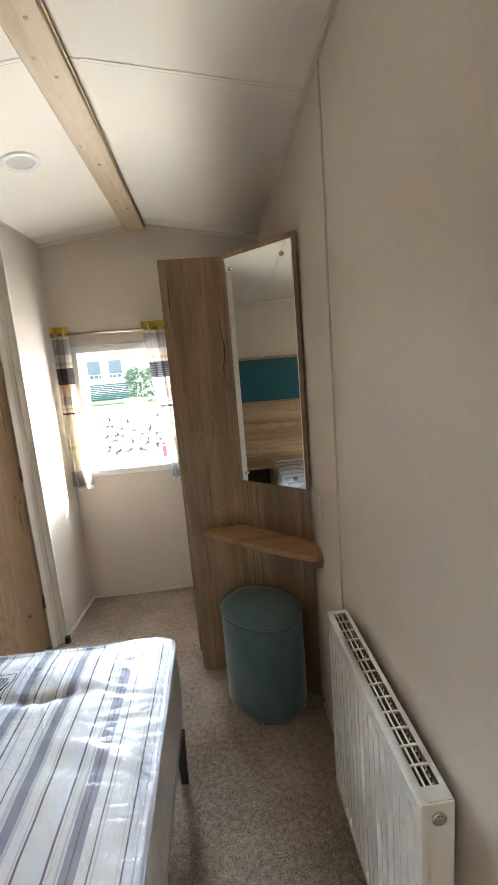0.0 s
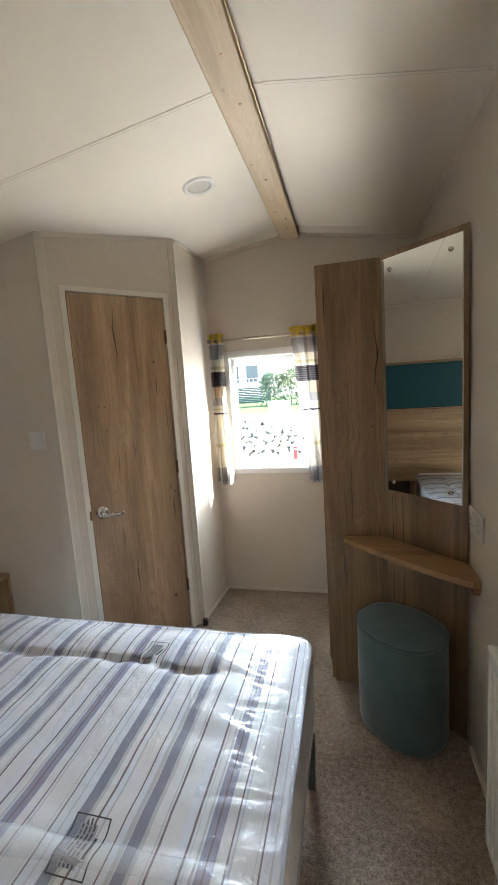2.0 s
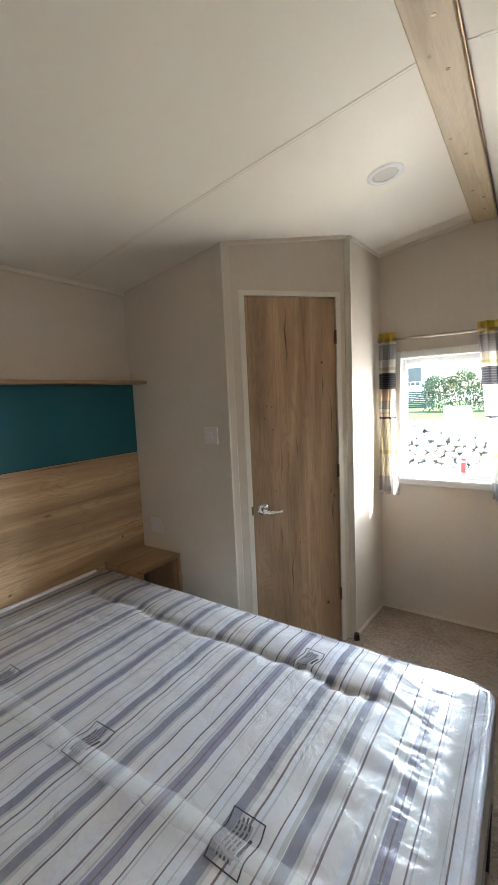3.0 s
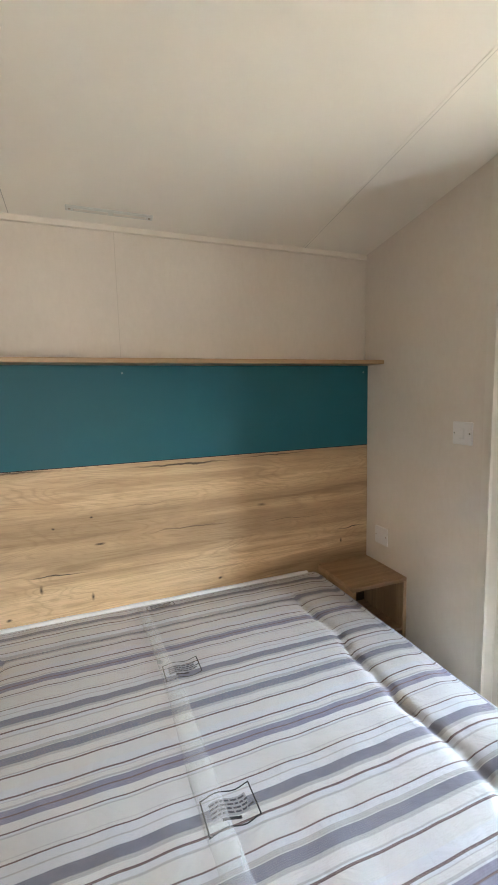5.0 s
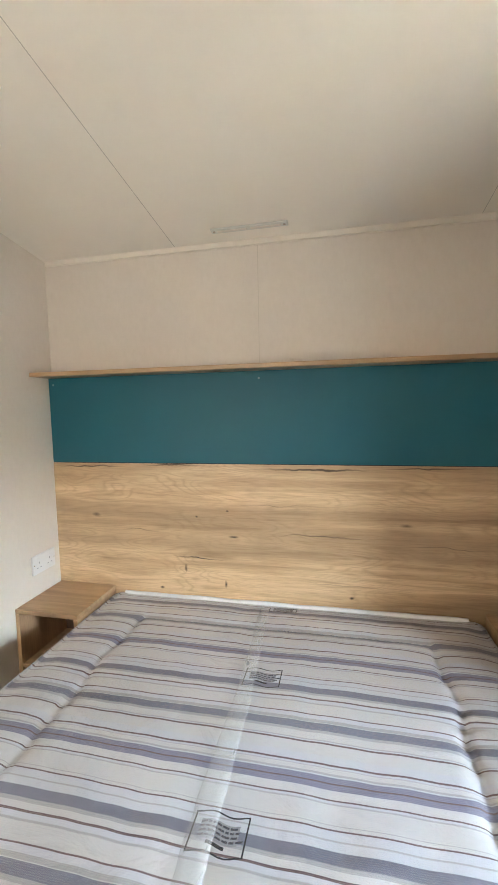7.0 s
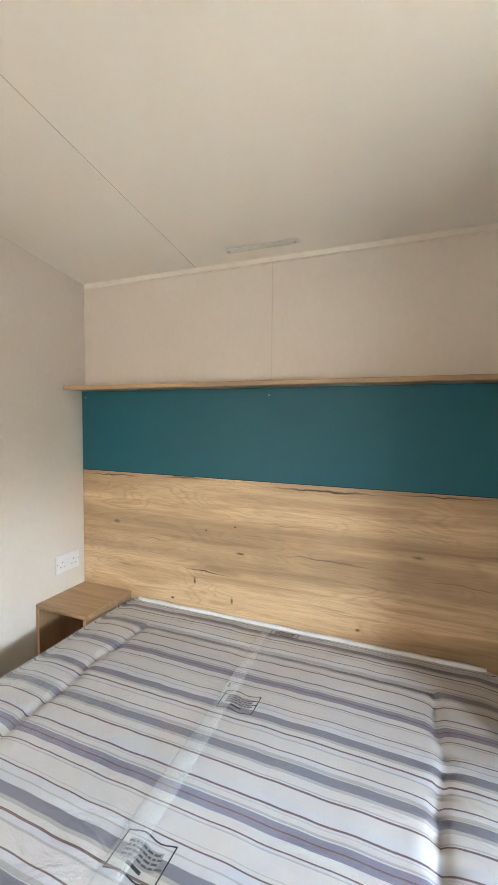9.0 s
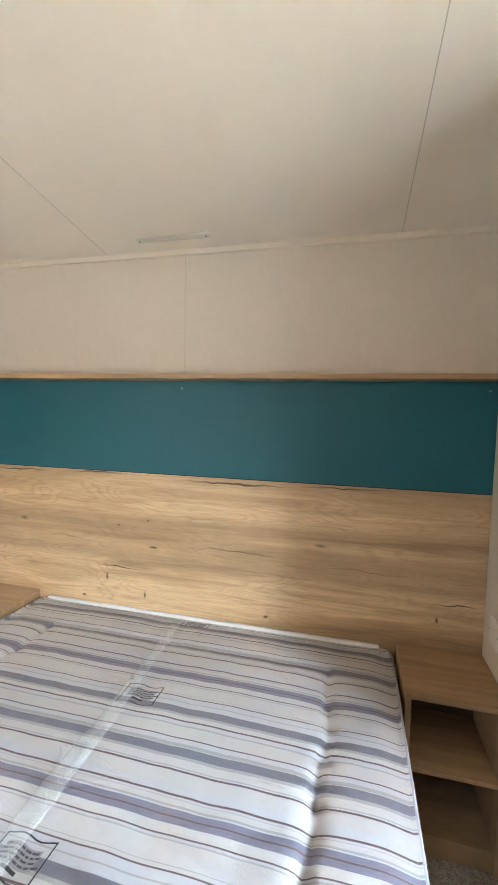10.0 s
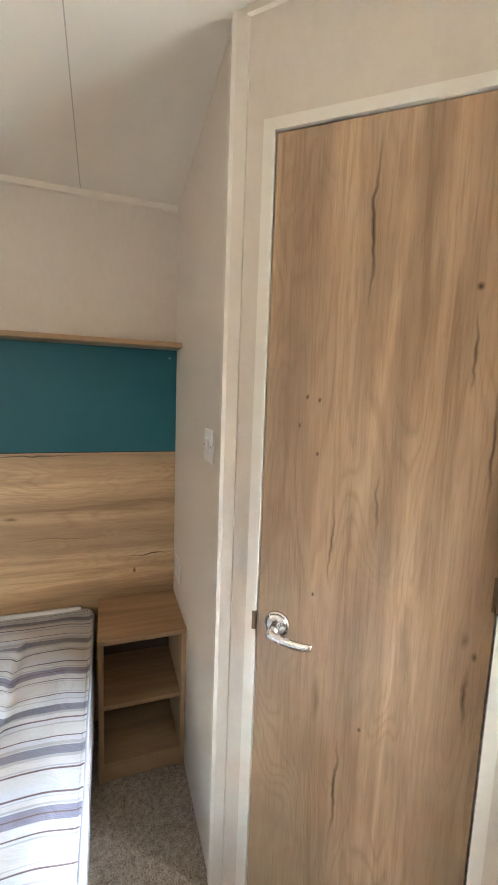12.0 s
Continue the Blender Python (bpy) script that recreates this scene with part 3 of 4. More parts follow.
corner_profile(A_D[0], A_D[1], ((-1, 0), (DU.x, DU.y)), 0.035, "cream plastic corner strip beside the door")
corner_profile(B_D[0], B_D[1], ((-DU.x, -DU.y), (0, 1)), 0.030, "cream plastic corner strip between door and window")
bm = B()
box(bm, (XR - 0.006, 1.884, 0.0), (XR, 1.912, ceil_z(XR) - 0.016), 0.002, 1)
structure(part("trim", bm, M_WALL), "vertical cover strip on the radiator wall", "trim")
bm = B()
box(bm, (XH, 1.1985, 1.52), (XH + 0.0015, 1.2015, ceil_z(XH) - 0.022))
structure(part("trim", bm, M_LINE), "fine vertical joint in the wall covering", "trim")

# ---------------------------------------------------------------- door
bm = B()
for s0, s1, z0, z1 in ((F0, F0 + 0.026, 0.0, FZ), (F1 - 0.026, F1, 0.0, FZ), (F0, F1, FZ - 0.024, FZ)):
    prism(bm, [dpt(s0, 0.008), dpt(s1, 0.008), dpt(s1, -0.06), dpt(s0, -0.06)], z0, z1)
structure(part("door_frame", bm, M_DFRAME), "slim cream door frame", "door frame")
door = empty("door_1", (A_D[0], A_D[1], 0.0), D_TURN)
structure(door, "closed narrow oak-effect flush door with a lever handle", "door")
L0, L1 = F0 + 0.029, F1 - 0.029


bm = B()
box(bm, (L0, -0.002, 0.02), (L1, 0.034, FZ - 0.028), 0.0015, 1)
part("leaf", bm, M_DOOR, door)
bm = B()
hs, hz = 0.154, 0.815
cyl(bm, (hs, -0.002, hz), (hs, -0.010, hz), 0.030, 32)
cyl(bm, (hs, -0.010, hz), (hs, -0.013, hz), 0.027, 32, 0.021)
handle = part("handle", bm, M_CHROME, door, "brushed nickel lever handle on a round rose", True)
bm = B()
cyl(bm, (hs, -0.010, hz), (hs, -0.045, hz - 0.004), 0.011, 24)
part("spindle", bm, M_CHROME, handle, smooth=True)
bm = B()
n = 10
rings = []
for i in range(n + 1):
    u = i / n
    c = Vector((hs - 0.012 + 0.104 * u, -0.045 - 0.006 * math.sin(u * 2.2), hz - 0.004 - 0.007 * u - 0.005 * math.sin(u * 3.1)))
    ry, rz = 0.006, 0.0125 * (1 - 0.35 * u)
    rings.append([bm.verts.new(c + Vector((0, ry * math.cos(a), rz * math.sin(a)))) for a in [k * math.tau / 12 for k in range(12)]])
for r0, r1 in zip(rings[:-1], rings[1:]):
    for k in range(12):
        bm.faces.new((r0[k], r0[(k + 1) % 12], r1[(k + 1) % 12], r1[k]))
bm.faces.new(rings[0])
bm.faces.new(rings[-1][::-1])
part("lever", bm, M_CHROME, handle, smooth=True)
bm = B()
box(bm, (L0 - 0.012, -0.010, hz - 0.026), (L0 - 0.002, 0.0, hz + 0.020), 0.001, 1)
part("strike_plate", bm, M_HINGE, door)
for z in (0.28, 0.98, 1.69):
    bm = B()
    box(bm, (L1 - 0.008, -0.0045, z - 0.035), (L1 + 0.004, 0.0, z + 0.035), 0.001, 1)
    cyl(bm, (L1 + 0.001, -0.006, z - 0.035), (L1 + 0.001, -0.006, z + 0.035), 0.004, 10)
    part("hinge", bm, M_HINGE, door)
bm = B()
cyl(bm, (-1.247, 2.880, 0.0), (-1.247, 2.880, 0.035), 0.017, 16, 0.014)
bmesh.ops.translate(bm, verts=bm.verts, vec=(0.012, -0.012, 0))
tagged(part("door_stop", bm, M_BLACK), "small black rubber door stop on the carpet", "door stop")

# ---------------------------------------------------------------- window
window = empty("window_1", (0, YF, 0))
structure(window, "white plastic-framed window with clear glass", "window")


def frame_ring(bm, x0, x1, z0, z1, w, y0, y1, bevel=0.003):
    box(bm, (x0, y0, z0), (x0 + w, y1, z1), bevel, 1)
    box(bm, (x1 - w, y0, z0), (x1, y1, z1), bevel, 1)
    box(bm, (x0 + w, y0, z0), (x1 - w, y1, z0 + w), bevel, 1)
    box(bm, (x0 + w, y0, z1 - w), (x1 - w, y1, z1), bevel, 1)
    return bm


part("window_frame", frame_ring(B(), WX0 - 0.022, WX1 + 0.022, WZ0 - 0.024, WZ1 + 0.026, 0.045, -0.014, 0.03, 0.005), M_UPVC, window)
part("sash", frame_ring(B(), WX0 + 0.004, WX1 - 0.004, WZ0 + 0.012, WZ1 - 0.012, 0.040, 0.031, 0.075, 0.006), M_UPVC, window)
bm = B()
box(bm, (WX0 + 0.040, 0.050, WZ0 + 0.048), (WX1 - 0.040, 0.056, WZ1 - 0.048))
pane = part("pane", bm, M_GLASS, window)
pane.visible_shadow = False
bm = B()
box(bm, (WX0 - 0.02, -0.020, WZ0 - 0.004), (WX1 + 0.02, -0.0145, WZ0 + 0.016), 0.002, 1)
part("window_sill", bm, M_UPVC, window)

# curtain rod and curtains
rod = empty("curtain_rod", (0, 3.265, 1.694))
tagged(rod, "slim bronze metal curtain rod on the window wall", "curtain rod")
bm = B()
cyl(bm, (-1.205, 0, 0), (-0.49, 0, 0), 0.008, 16)
part("rod", bm, M_ROD, rod, smooth=True)
for x in (-1.205,):
    bm = B()
    bmesh.ops.create_uvsphere(bm, u_segments=16, v_segments=10, radius=0.014, matrix=Matrix.Translation((x, 0, 0)))
    part("finial", bm, M_ROD, rod, smooth=True)
for x in (-1.190, -0.52):
    bm = B()
    cyl(bm, (x, 0, 0), (x, YF - 3.265, 0), 0.006, 10)
    part("bracket", bm, M_ROD, rod)


def curtain(top0, top1, bot0, bot1, folds, ztop, zbot, label, pinch):
    bm = B()
    nu, nv = 60, 44
    grid = []
    for j in range(nv + 1):
        v = j / nv
        e = v ** 1.1
        x0 = top0 + (bot0 - top0) * e
        x1 = top1 + (bot1 - top1) * e + pinch * math.sin(math.pi * v)
        row = []
        for i in range(nu + 1):
            u = i / nu
            ph = u * folds * math.tau
            y = 3.262 + (0.014 + 0.012 * v) * math.sin(ph + 0.6 * math.sin(3 * v)) + 0.004 * math.sin(ph * 2.3 + 5 * v)
            if v < 0.03:
                y -= 0.003
            row.append(bm.verts.new((x0 + (x1 - x0) * (u + 0.012 * math.sin(ph * 2)), y, ztop + (zbot - ztop) * v - 0.006 * math.cos(ph) * v)))
        grid.append(row)
    for j in range(nv):
        for i in range(nu):
            bm.faces.new((grid[j][i], grid[j][i + 1], grid[j + 1][i + 1], grid[j + 1][i]))
    ext = bmesh.ops.solidify(bm, geom=bm.faces[:], thickness=0.002)
    return tagged(part("curtain", bm, M_CURTAIN, smooth=True), label, "curtain", "pair of curtains")


curtain(-1.212, -1.115, -1.218, -1.098, 2.2, 1.738, 0.768, "mustard, grey and cream banded curtain pulled aside at the wall", -0.012)
curtain(-0.692, -0.50, -0.602, -0.50, 3.2, 1.738, 0.775, "mustard, grey and cream banded curtain pulled aside at the wardrobe", 0.012)

# ---------------------------------------------------------------- headboard, shelf
head = empty("headboard", (0, 0, 0))
tagged(head, "full-width headboard of pale oak with a teal panel over it", "headboard")
bm = B()
box(bm, (XH, YS + 0.001, 0.0), (XH + 0.025, YG - 0.001, 1.104))
part("oak_panel", bm, M_HEAD, head, "pale oak-effect board with knots and dark cracks")
bm = B()
box(bm, (XH, YS + 0.001, 1.1075), (XH + 0.024, YG - 0.001, 1.4975))
part("teal_panel", bm, M_TEAL, head, "plain dark teal board")
bm = B()
box(bm, (XH, YS + 0.001, 1.104), (XH + 0.022, YG - 0.001, 1.1075))
part("joint_strip", bm, M_DARK, head, "thin dark joint")
for y in (0.225, 1.2, 2.345):
    bm = B()
    cyl(bm, (XH + 0.024, y, 1.467), (XH + 0.0255, y, 1.467), 0.0045, 14)
    part("screw_cap", bm, M_CAP, head, "small grey-teal screw cap")
bm = B()
box(bm, (XH, YS + 0.001, 1.498), (-2.262, YG - 0.001, 1.516), 0.002, 1)
tagged(part("wall_shelf", bm, M_SHELF), "long narrow oak shelf on top of the headboard", "shelf")

# slim vent on the ceiling
ventob = empty("ceiling_vent", (-2.312, 1.186, ceil_z(-2.312)), 90)
ventob.matrix_world = pose(-2.312, 1.186, ceil_z(-2.312) - 0.001, 0, -math.degrees(math.atan(SLOPE)), 0)
tagged(ventob, "slim off-white plastic vent strip on the ceiling", "vent")
bm = B()
box(bm, (-0.016, -0.152, -0.007), (0.016, 0.152, 0.0), 0.004, 2)
part("body", bm, M_VENT, ventob)
bm = B()
box(bm, (-0.006, -0.125, -0.0095), (0.006, -0.008, -0.0065), 0.001, 1)
box(bm, (-0.006, 0.008, -0.0095), (0.006, 0.125, -0.0065), 0.001, 1)
part("slot", bm, M_CORNER, ventob)
for y in (-0.138, 0.138):
    bm = B()
    cyl(bm, (0, y, -0.009), (0, y, -0.0065), 0.005, 12)
    part("screw_head", bm, M_CHROME, ventob)

# recessed ceiling light
SX, SY = -0.947, 2.492
light = empty("downlight")
light.matrix_world = pose(SX, SY, ceil_z(SX), 0, -math.degrees(math.atan(SLOPE)), 0)
tagged(light, "round white recessed ceiling light, switched off", "ceiling light")
bm = B()
prof = [(0.046, 0.004), (0.047, -0.002), (0.052, -0.006), (0.066, -0.0045), (0.072, 0.0)]
rings = []
for r, z in prof:
    rings.append([bm.verts.new((r * math.cos(k * math.tau / 48), r * math.sin(k * math.tau / 48), z)) for k in range(48)])
for r0, r1 in zip(rings[:-1], rings[1:]):
    for k in range(48):
        bm.faces.new((r0[k], r0[(k + 1) % 48], r1[(k + 1) % 48], r1[k]))
part("ring", bm, M_UPVC, light, smooth=True)
bm = B()
cyl(bm, (0, 0, -0.0018), (0, 0, 0.002), 0.0465, 40)
part("diffuser", bm, M_SPOT, light)


# ---------------------------------------------------------------- nightstands
def nightstand(y0, label):
    st = empty("nightstand", (0, y0, 0))
    tagged(st, label, "nightstand", "pair of nightstands")
    xb, xf, w, h, t = XH + 0.026, -2.088, 0.292, 0.526, 0.018
    bm = B()
    box(bm, (xb, 0, h - t), (xf, w, h), 0.001, 1)
    part("top", bm, M_STAND, st)
    for y in (0.0, w - t):
        bm = B()
        box(bm, (xb, y, 0.0), (xf, y + t, h - t - 0.0005), 0.001, 1)
        part("side", bm, M_STANDV, st)
    bm = B()
    box(bm, (xb, t, 0.272), (xf - 0.004, w - t, 0.288), 0.001, 1)
    part("shelf", bm, M_STAND, st)
    bm = B()
    box(bm, (xb, t, 0.055), (xf - 0.004, w - t, 0.073), 0.001, 1)
    part("bottom", bm, M_STAND, st)
    bm = B()
    box(bm, (xf - 0.022, t, 0.004), (xf - 0.006, w - t, 0.0545), 0.001, 1)
    part("plinth", bm, M_STAND, st)
    # the shade inside the open stand is put into this board's colour
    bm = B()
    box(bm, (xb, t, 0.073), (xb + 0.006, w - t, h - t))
    part("back", bm, M_BACK_SHADE, st, "back board coloured dark brown for the shade inside")
    return st


nightstand(2.080, "small open oak nightstand with one shelf beside the grey-shaded wall")
nightstand(0.204, "small open oak nightstand with one shelf beside the south wall")

# ---------------------------------------------------------------- bed
BX0, BX1, BY0, BY1 = -2.378, -0.515, 0.512, 2.062
ZT, ZB = 0.506, 0.235
RC = 0.055


def smoothstep(a, b, x):
    t = min(1, max(0, (x - a) / (b - a)))
    return t * t * (3 - 2 * t)


def quilt(x, y):
    """Height of the mattress top: a raised middle, sunk seam lines, puckers."""
    d_edge = min(x - BX0, BX1 - x, y - BY0, BY1 - y)
    z = ZT - 0.012 * (1 - smoothstep(0.0, 0.09, d_edge))
    wav = 0.010 * math.sin(9 * x) + 0.006 * math.sin(23 * x + 1)
    for yl in (1.845 + wav, 0.735 - wav):
        k = math.exp(-((y - yl) / 0.013) ** 2)
        pk = 0.55 + 0.45 * abs(math.sin(x * 11.0 + yl))
        if BX0 + 0.2 < x < BX1 - 0.08:
            fade = smoothstep(BX1 - 0.08, BX1 - 0.40, x) if x > BX1 - 0.40 else 1.0
            z -= 0.014 * k * pk * fade
            z -= 0.008 * fade * math.exp(-((y - yl) / 0.045) ** 2) * abs(math.sin(x * 34.0 + 3 * math.sin(x * 7)))
    for xl in (BX0 + 0.2,):
        if 0.735 < y < 1.845:
            z -= 0.010 * math.exp(-((x - xl) / 0.016) ** 2)
    z += 0.006 * noise.noise(Vector((x * 3.1, y * 2.3, 0.0))) + 0.0035 * noise.noise(Vector((x * 5, y * 14, 3.0)))
    z -= 0.006 * smoothstep(-1.2, BX1, x)
    return z


def mattress_shell(bm, off, nx, ny, extra=None, zlow=ZB):
    """Grid top with a rolled edge and upright sides. off: how far outside the ticking."""
    def pt(x, y, zz):
        return bm.verts.new((x, y, zz))

    def outline(k, inset):
        """Point k of the rounded outline, inset inwards."""
        x0, x1, y0, y1, r = BX0 + inset - off, BX1 - inset + off, BY0 + inset - off, BY1 - inset + off, max(0.004, RC - inset)
        return x0, x1, y0, y1, r

    def clamp_round(x, y, inset):
        x0, x1, y0, y1, r = outline(0, inset)
        x, y = min(max(x, x0), x1), min(max(y, y0), y1)
        cx, cy = min(max(x, x0 + r), x1 - r), min(max(y, y0 + r), y1 - r)
        d = math.hypot(x - cx, y - cy)
        if d > r:
            x, y = cx + (x - cx) * r / d, cy + (y - cy) * r / d
        return x, y

    grid = []
    for j in range(ny + 1):
        row = []
        for i in range(nx + 1):
            x = BX0 - off + (BX1 - BX0 + 2 * off) * i / nx
            y = BY0 - off + (BY1 - BY0 + 2 * off) * j / ny
            x, y = clamp_round(x, y, 0.012)
            z = quilt(x, y) + off
            if extra:
                z += extra(x, y)
            row.append(pt(x, y, z))
        grid.append(row)
    for j in range(ny):
        for i in range(nx):
            bm.faces.new((grid[j][i], grid[j][i + 1], grid[j + 1][i + 1], grid[j + 1][i]))
    loop = [grid[0][i] for i in range(nx)] + [grid[j][nx] for j in range(ny)] + [grid[ny][i] for i in range(nx, 0, -1)] + [grid[j][0] for j in range(ny, 0, -1)]
    prev = loop
    for inset, dz in ((0.004, -0.006), (0.0, -0.016), (0.003, -0.026), (0.0, -0.06), (-0.003, -0.14), (0.0, ZB + 0.02 - ZT), (0.004, zlow - ZT)):
        ring = []
        for v in loop:
            x, y = v.co.x, v.co.y
            # push outwards to the wanted inset
            cx, cy = (BX0 + BX1) / 2, (BY0 + BY1) / 2
            x, y = clamp_round(cx + (x - cx) * 1.1, cy + (y - cy) * 1.1, inset)
            k = noise.noise(Vector((x * 6, y * 6, dz * 9))) * (0.004 if off == 0 else 0.008)
            ring.append(bm.verts.new((x + (k if abs(x - cx) > 0.8 else 0), y + (k if abs(y - cy) > 0.6 else 0), ZT + dz + off - 0.008 * smoothstep(-1.2, BX1, x))))
        nloop = len(loop)
        for k in range(nloop):
            bm.faces.new((prev[k], prev[(k + 1) % nloop], ring[(k + 1) % nloop], ring[k])).material_index = 0 if dz > -0.017 else 1
        prev = ring
    return prev


mattress = empty("mattress", (0, 0, 0))
tagged(mattress, "striped double mattress in clear plastic wrap on the bed frame", "mattress")
bm = B()
low = mattress_shell(bm, 0.0, 150, 120)
bm.faces.new(low)
tick = part("ticking", bm, [M_TICK, M_SIDE], mattress, "white ticking with grey, lilac and brown stripes", True)
bm = B()


rnd = random.Random(11)
CREASES = []
for k in range(26):
    CREASES.append((rnd.uniform(-1.15, -0.62), 0.56 + 1.45 * (k + rnd.random()) / 26, rnd.uniform(-0.55, 0.05), rnd.uniform(0.10, 0.24), rnd.uniform(0.4, 0.9), rnd.uniform(0.005, 0.010)))
for k in range(26):
    CREASES.append((rnd.uniform(-2.3, -1.2), rnd.uniform(0.6, 2.0), rnd.uniform(-1.0, 1.8), rnd.uniform(0.05, 0.16), rnd.uniform(0.15, 0.4), rnd.uniform(0.006, 0.012)))
for k in range(15):
    CREASES.append((rnd.uniform(-1.05, -0.70), 0.62 + 1.3 * (k + rnd.random()) / 15, rnd.uniform(-0.35, -0.05), rnd.uniform(0.14, 0.28), rnd.uniform(0.35, 0.7), rnd.uniform(0.004, 0.006)))
CREASES = [(cx, cy, math.cos(a), math.sin(a), ln, amp, w, k) for k, (cx, cy, a, ln, amp, w) in enumerate(CREASES)]


def folds(x, y):
    """Creases of the loose film."""
    f = 0.0
    for cx, cy, ca, sa, ln, amp, w, k in CREASES:
        dx, dy = x - cx, y - cy
        u = dx * ca + dy * sa
        if abs(u) > 1.6 * ln:
            continue
        v = -dx * sa + dy * ca + 0.012 * math.sin(u * 13 + k)
        if abs(v) < 4 * w:
            f += amp * 1.25 * w * math.exp(-(v / w) ** 2) * math.exp(-(u / ln) ** 4)
    f += 0.0015 * smoothstep(-1.9, -0.8, x) * max(0.0, noise.noise(Vector((x * 5, y * 11, 7.0))))
    return f


low = mattress_shell(bm, 0.003, 240, 300, folds, 0.215)
part("plastic_wrap", bm, M_FILM, mattress, "clear creased plastic film", True)


def edge_cord(zoff, name, inset):
    """Piping cord round the mattress edge."""
    bm = B()
    path = []
    r = RC
    for cx, cy, a0 in ((BX1 - r, BY1 - r, 0), (BX0 + r, BY1 - r, 90), (BX0 + r, BY0 + r, 180), (BX1 - r, BY0 + r, 270)):
        for k in range(7):
            a = radians(a0 + 15 * k)
            path.append(Vector((cx + r * math.cos(a), cy + r * math.sin(a), 0)))
    dense = []
    for p, q in zip(path, path[1:] + path[:1]):
        nseg = max(1, int((q - p).length / 0.05))
        for k in range(nseg):
            dense.append(p.lerp(q, k / nseg))
    rings = []
    for i, p in enumerate(dense):
        q = dense[(i + 1) % len(dense)]
        d = (q - p).normalized()
        nrm = Vector((d.y, -d.x, 0))
        z = ZT + zoff - 0.008 * smoothstep(-1.2, BX1, p.x) + 0.002 * math.sin(i * 0.9)
        rings.append([bm.verts.new(p + nrm * (0.0055 * math.cos(a) - inset) + Vector((0, 0, z + 0.0055 * math.sin(a)))) for a in [k * math.tau / 8 for k in range(8)]])
    for i in range(len(rings)):
        r0, r1 = rings[i], rings[(i + 1) % len(rings)]
        for k in range(8):
            bm.faces.new((r0[k], r0[(k + 1) % 8], r1[(k + 1) % 8], r1[k]))
    return part(name, bm, M_PIPING, mattress, "grey-blue piping cord", True)


bm = B()
for y0, y1 in ((BY0 + 0.04, BY1 - 0.045),):
    prev = None
    for k in range(61):
        y = y0 + (y1 - y0) * k / 60
        zz = ZT - 0.004 + 0.004 * noise.noise(Vector((0, y * 7, 1)))
        row = [bm.verts.new((BX0 + dx, y, z)) for dx, z in ((0.012, ZT - 0.010), (0.009, zz + 0.004), (0.000, zz + 0.006), (-0.002, ZT - 0.02))]
        if prev:
            for q in range(3):
                bm.faces.new((prev[q], prev[q + 1], row[q + 1], row[q]))
        prev = row
part("wrap_edge", bm, M_WRAP, mattress, "white gathered edge of the plastic wrap", True)
edge_cord(-0.013, "piping", 0.001)
edge_cord(-0.235, "piping", 0.001)


def fabric_label(cx, cy, w, l, skew):
    """A printed label: black outline and bars of text that cannot be read."""
    bm = B()

    def quad(x0, x1, y0, y1, lift, mat):
        nseg = 10
        prev = None
        for k in range(nseg + 1):
            y = y0 + (y1 - y0) * k / nseg
            sx = 0.004 * math.sin((y - cy) * 75) + skew * (y - cy)
            a = bm.verts.new((cx + x0 + sx, y, quilt(cx + x0, y) + lift))
            b = bm.verts.new((cx + x1 + sx, y, quilt(cx + x1, y) + lift))
            if prev:
                bm.faces.new((prev[0], prev[1], b, a)).material_index = mat
            prev = (a, b)
    h, m_ = w / 2, l / 2
    quad(-h, -h + 0.0034, cy - m_, cy + m_, 0.0016, 0)
    quad(h - 0.0034, h, cy - m_, cy + m_, 0.0016, 0)
    quad(-h, h, cy - m_, cy - m_ + 0.0032, 0.0013, 0)
    quad(-h, h, cy + m_ - 0.0032, cy + m_, 0.0016, 0)
    quad(-0.024, 0.016, cy - m_ * 0.72, cy + m_ * 0.70, 0.0011, 2)
    rnd = random.Random(int(abs(cx) * 1000))
    for k, bx in enumerate((-0.018, -0.009, 0.0, 0.009)):
        a = cy - m_ * 0.72
        while a < cy + m_ * 0.68:
            wl = rnd.uniform(0.006, 0.016)
            quad(bx - 0.0022, bx + 0.0022, a, a + wl, 0.0014, 1)
            a += wl + 0.003
    quad(0.019, 0.026, cy - m_ * 0.38, cy + m_ * 0.30, 0.0014, 0)
    return part("label", bm, [M_INK, M_INKG, M_TINT], mattress, "printed label with a thin black outline")


for cx, cy in ((-2.362, 1.296), (-1.883, 1.293), (-1.402, 1.294), (-0.922, 1.30)):
    if cx < -2.3:
        cx = -2.33
    fabric_label(cx, cy, 0.083 if cx > -2.3 else 0.05, 0.115, 0.0)
fabric_label(-1.05, 1.90, 0.07, 0.10, 0.1)

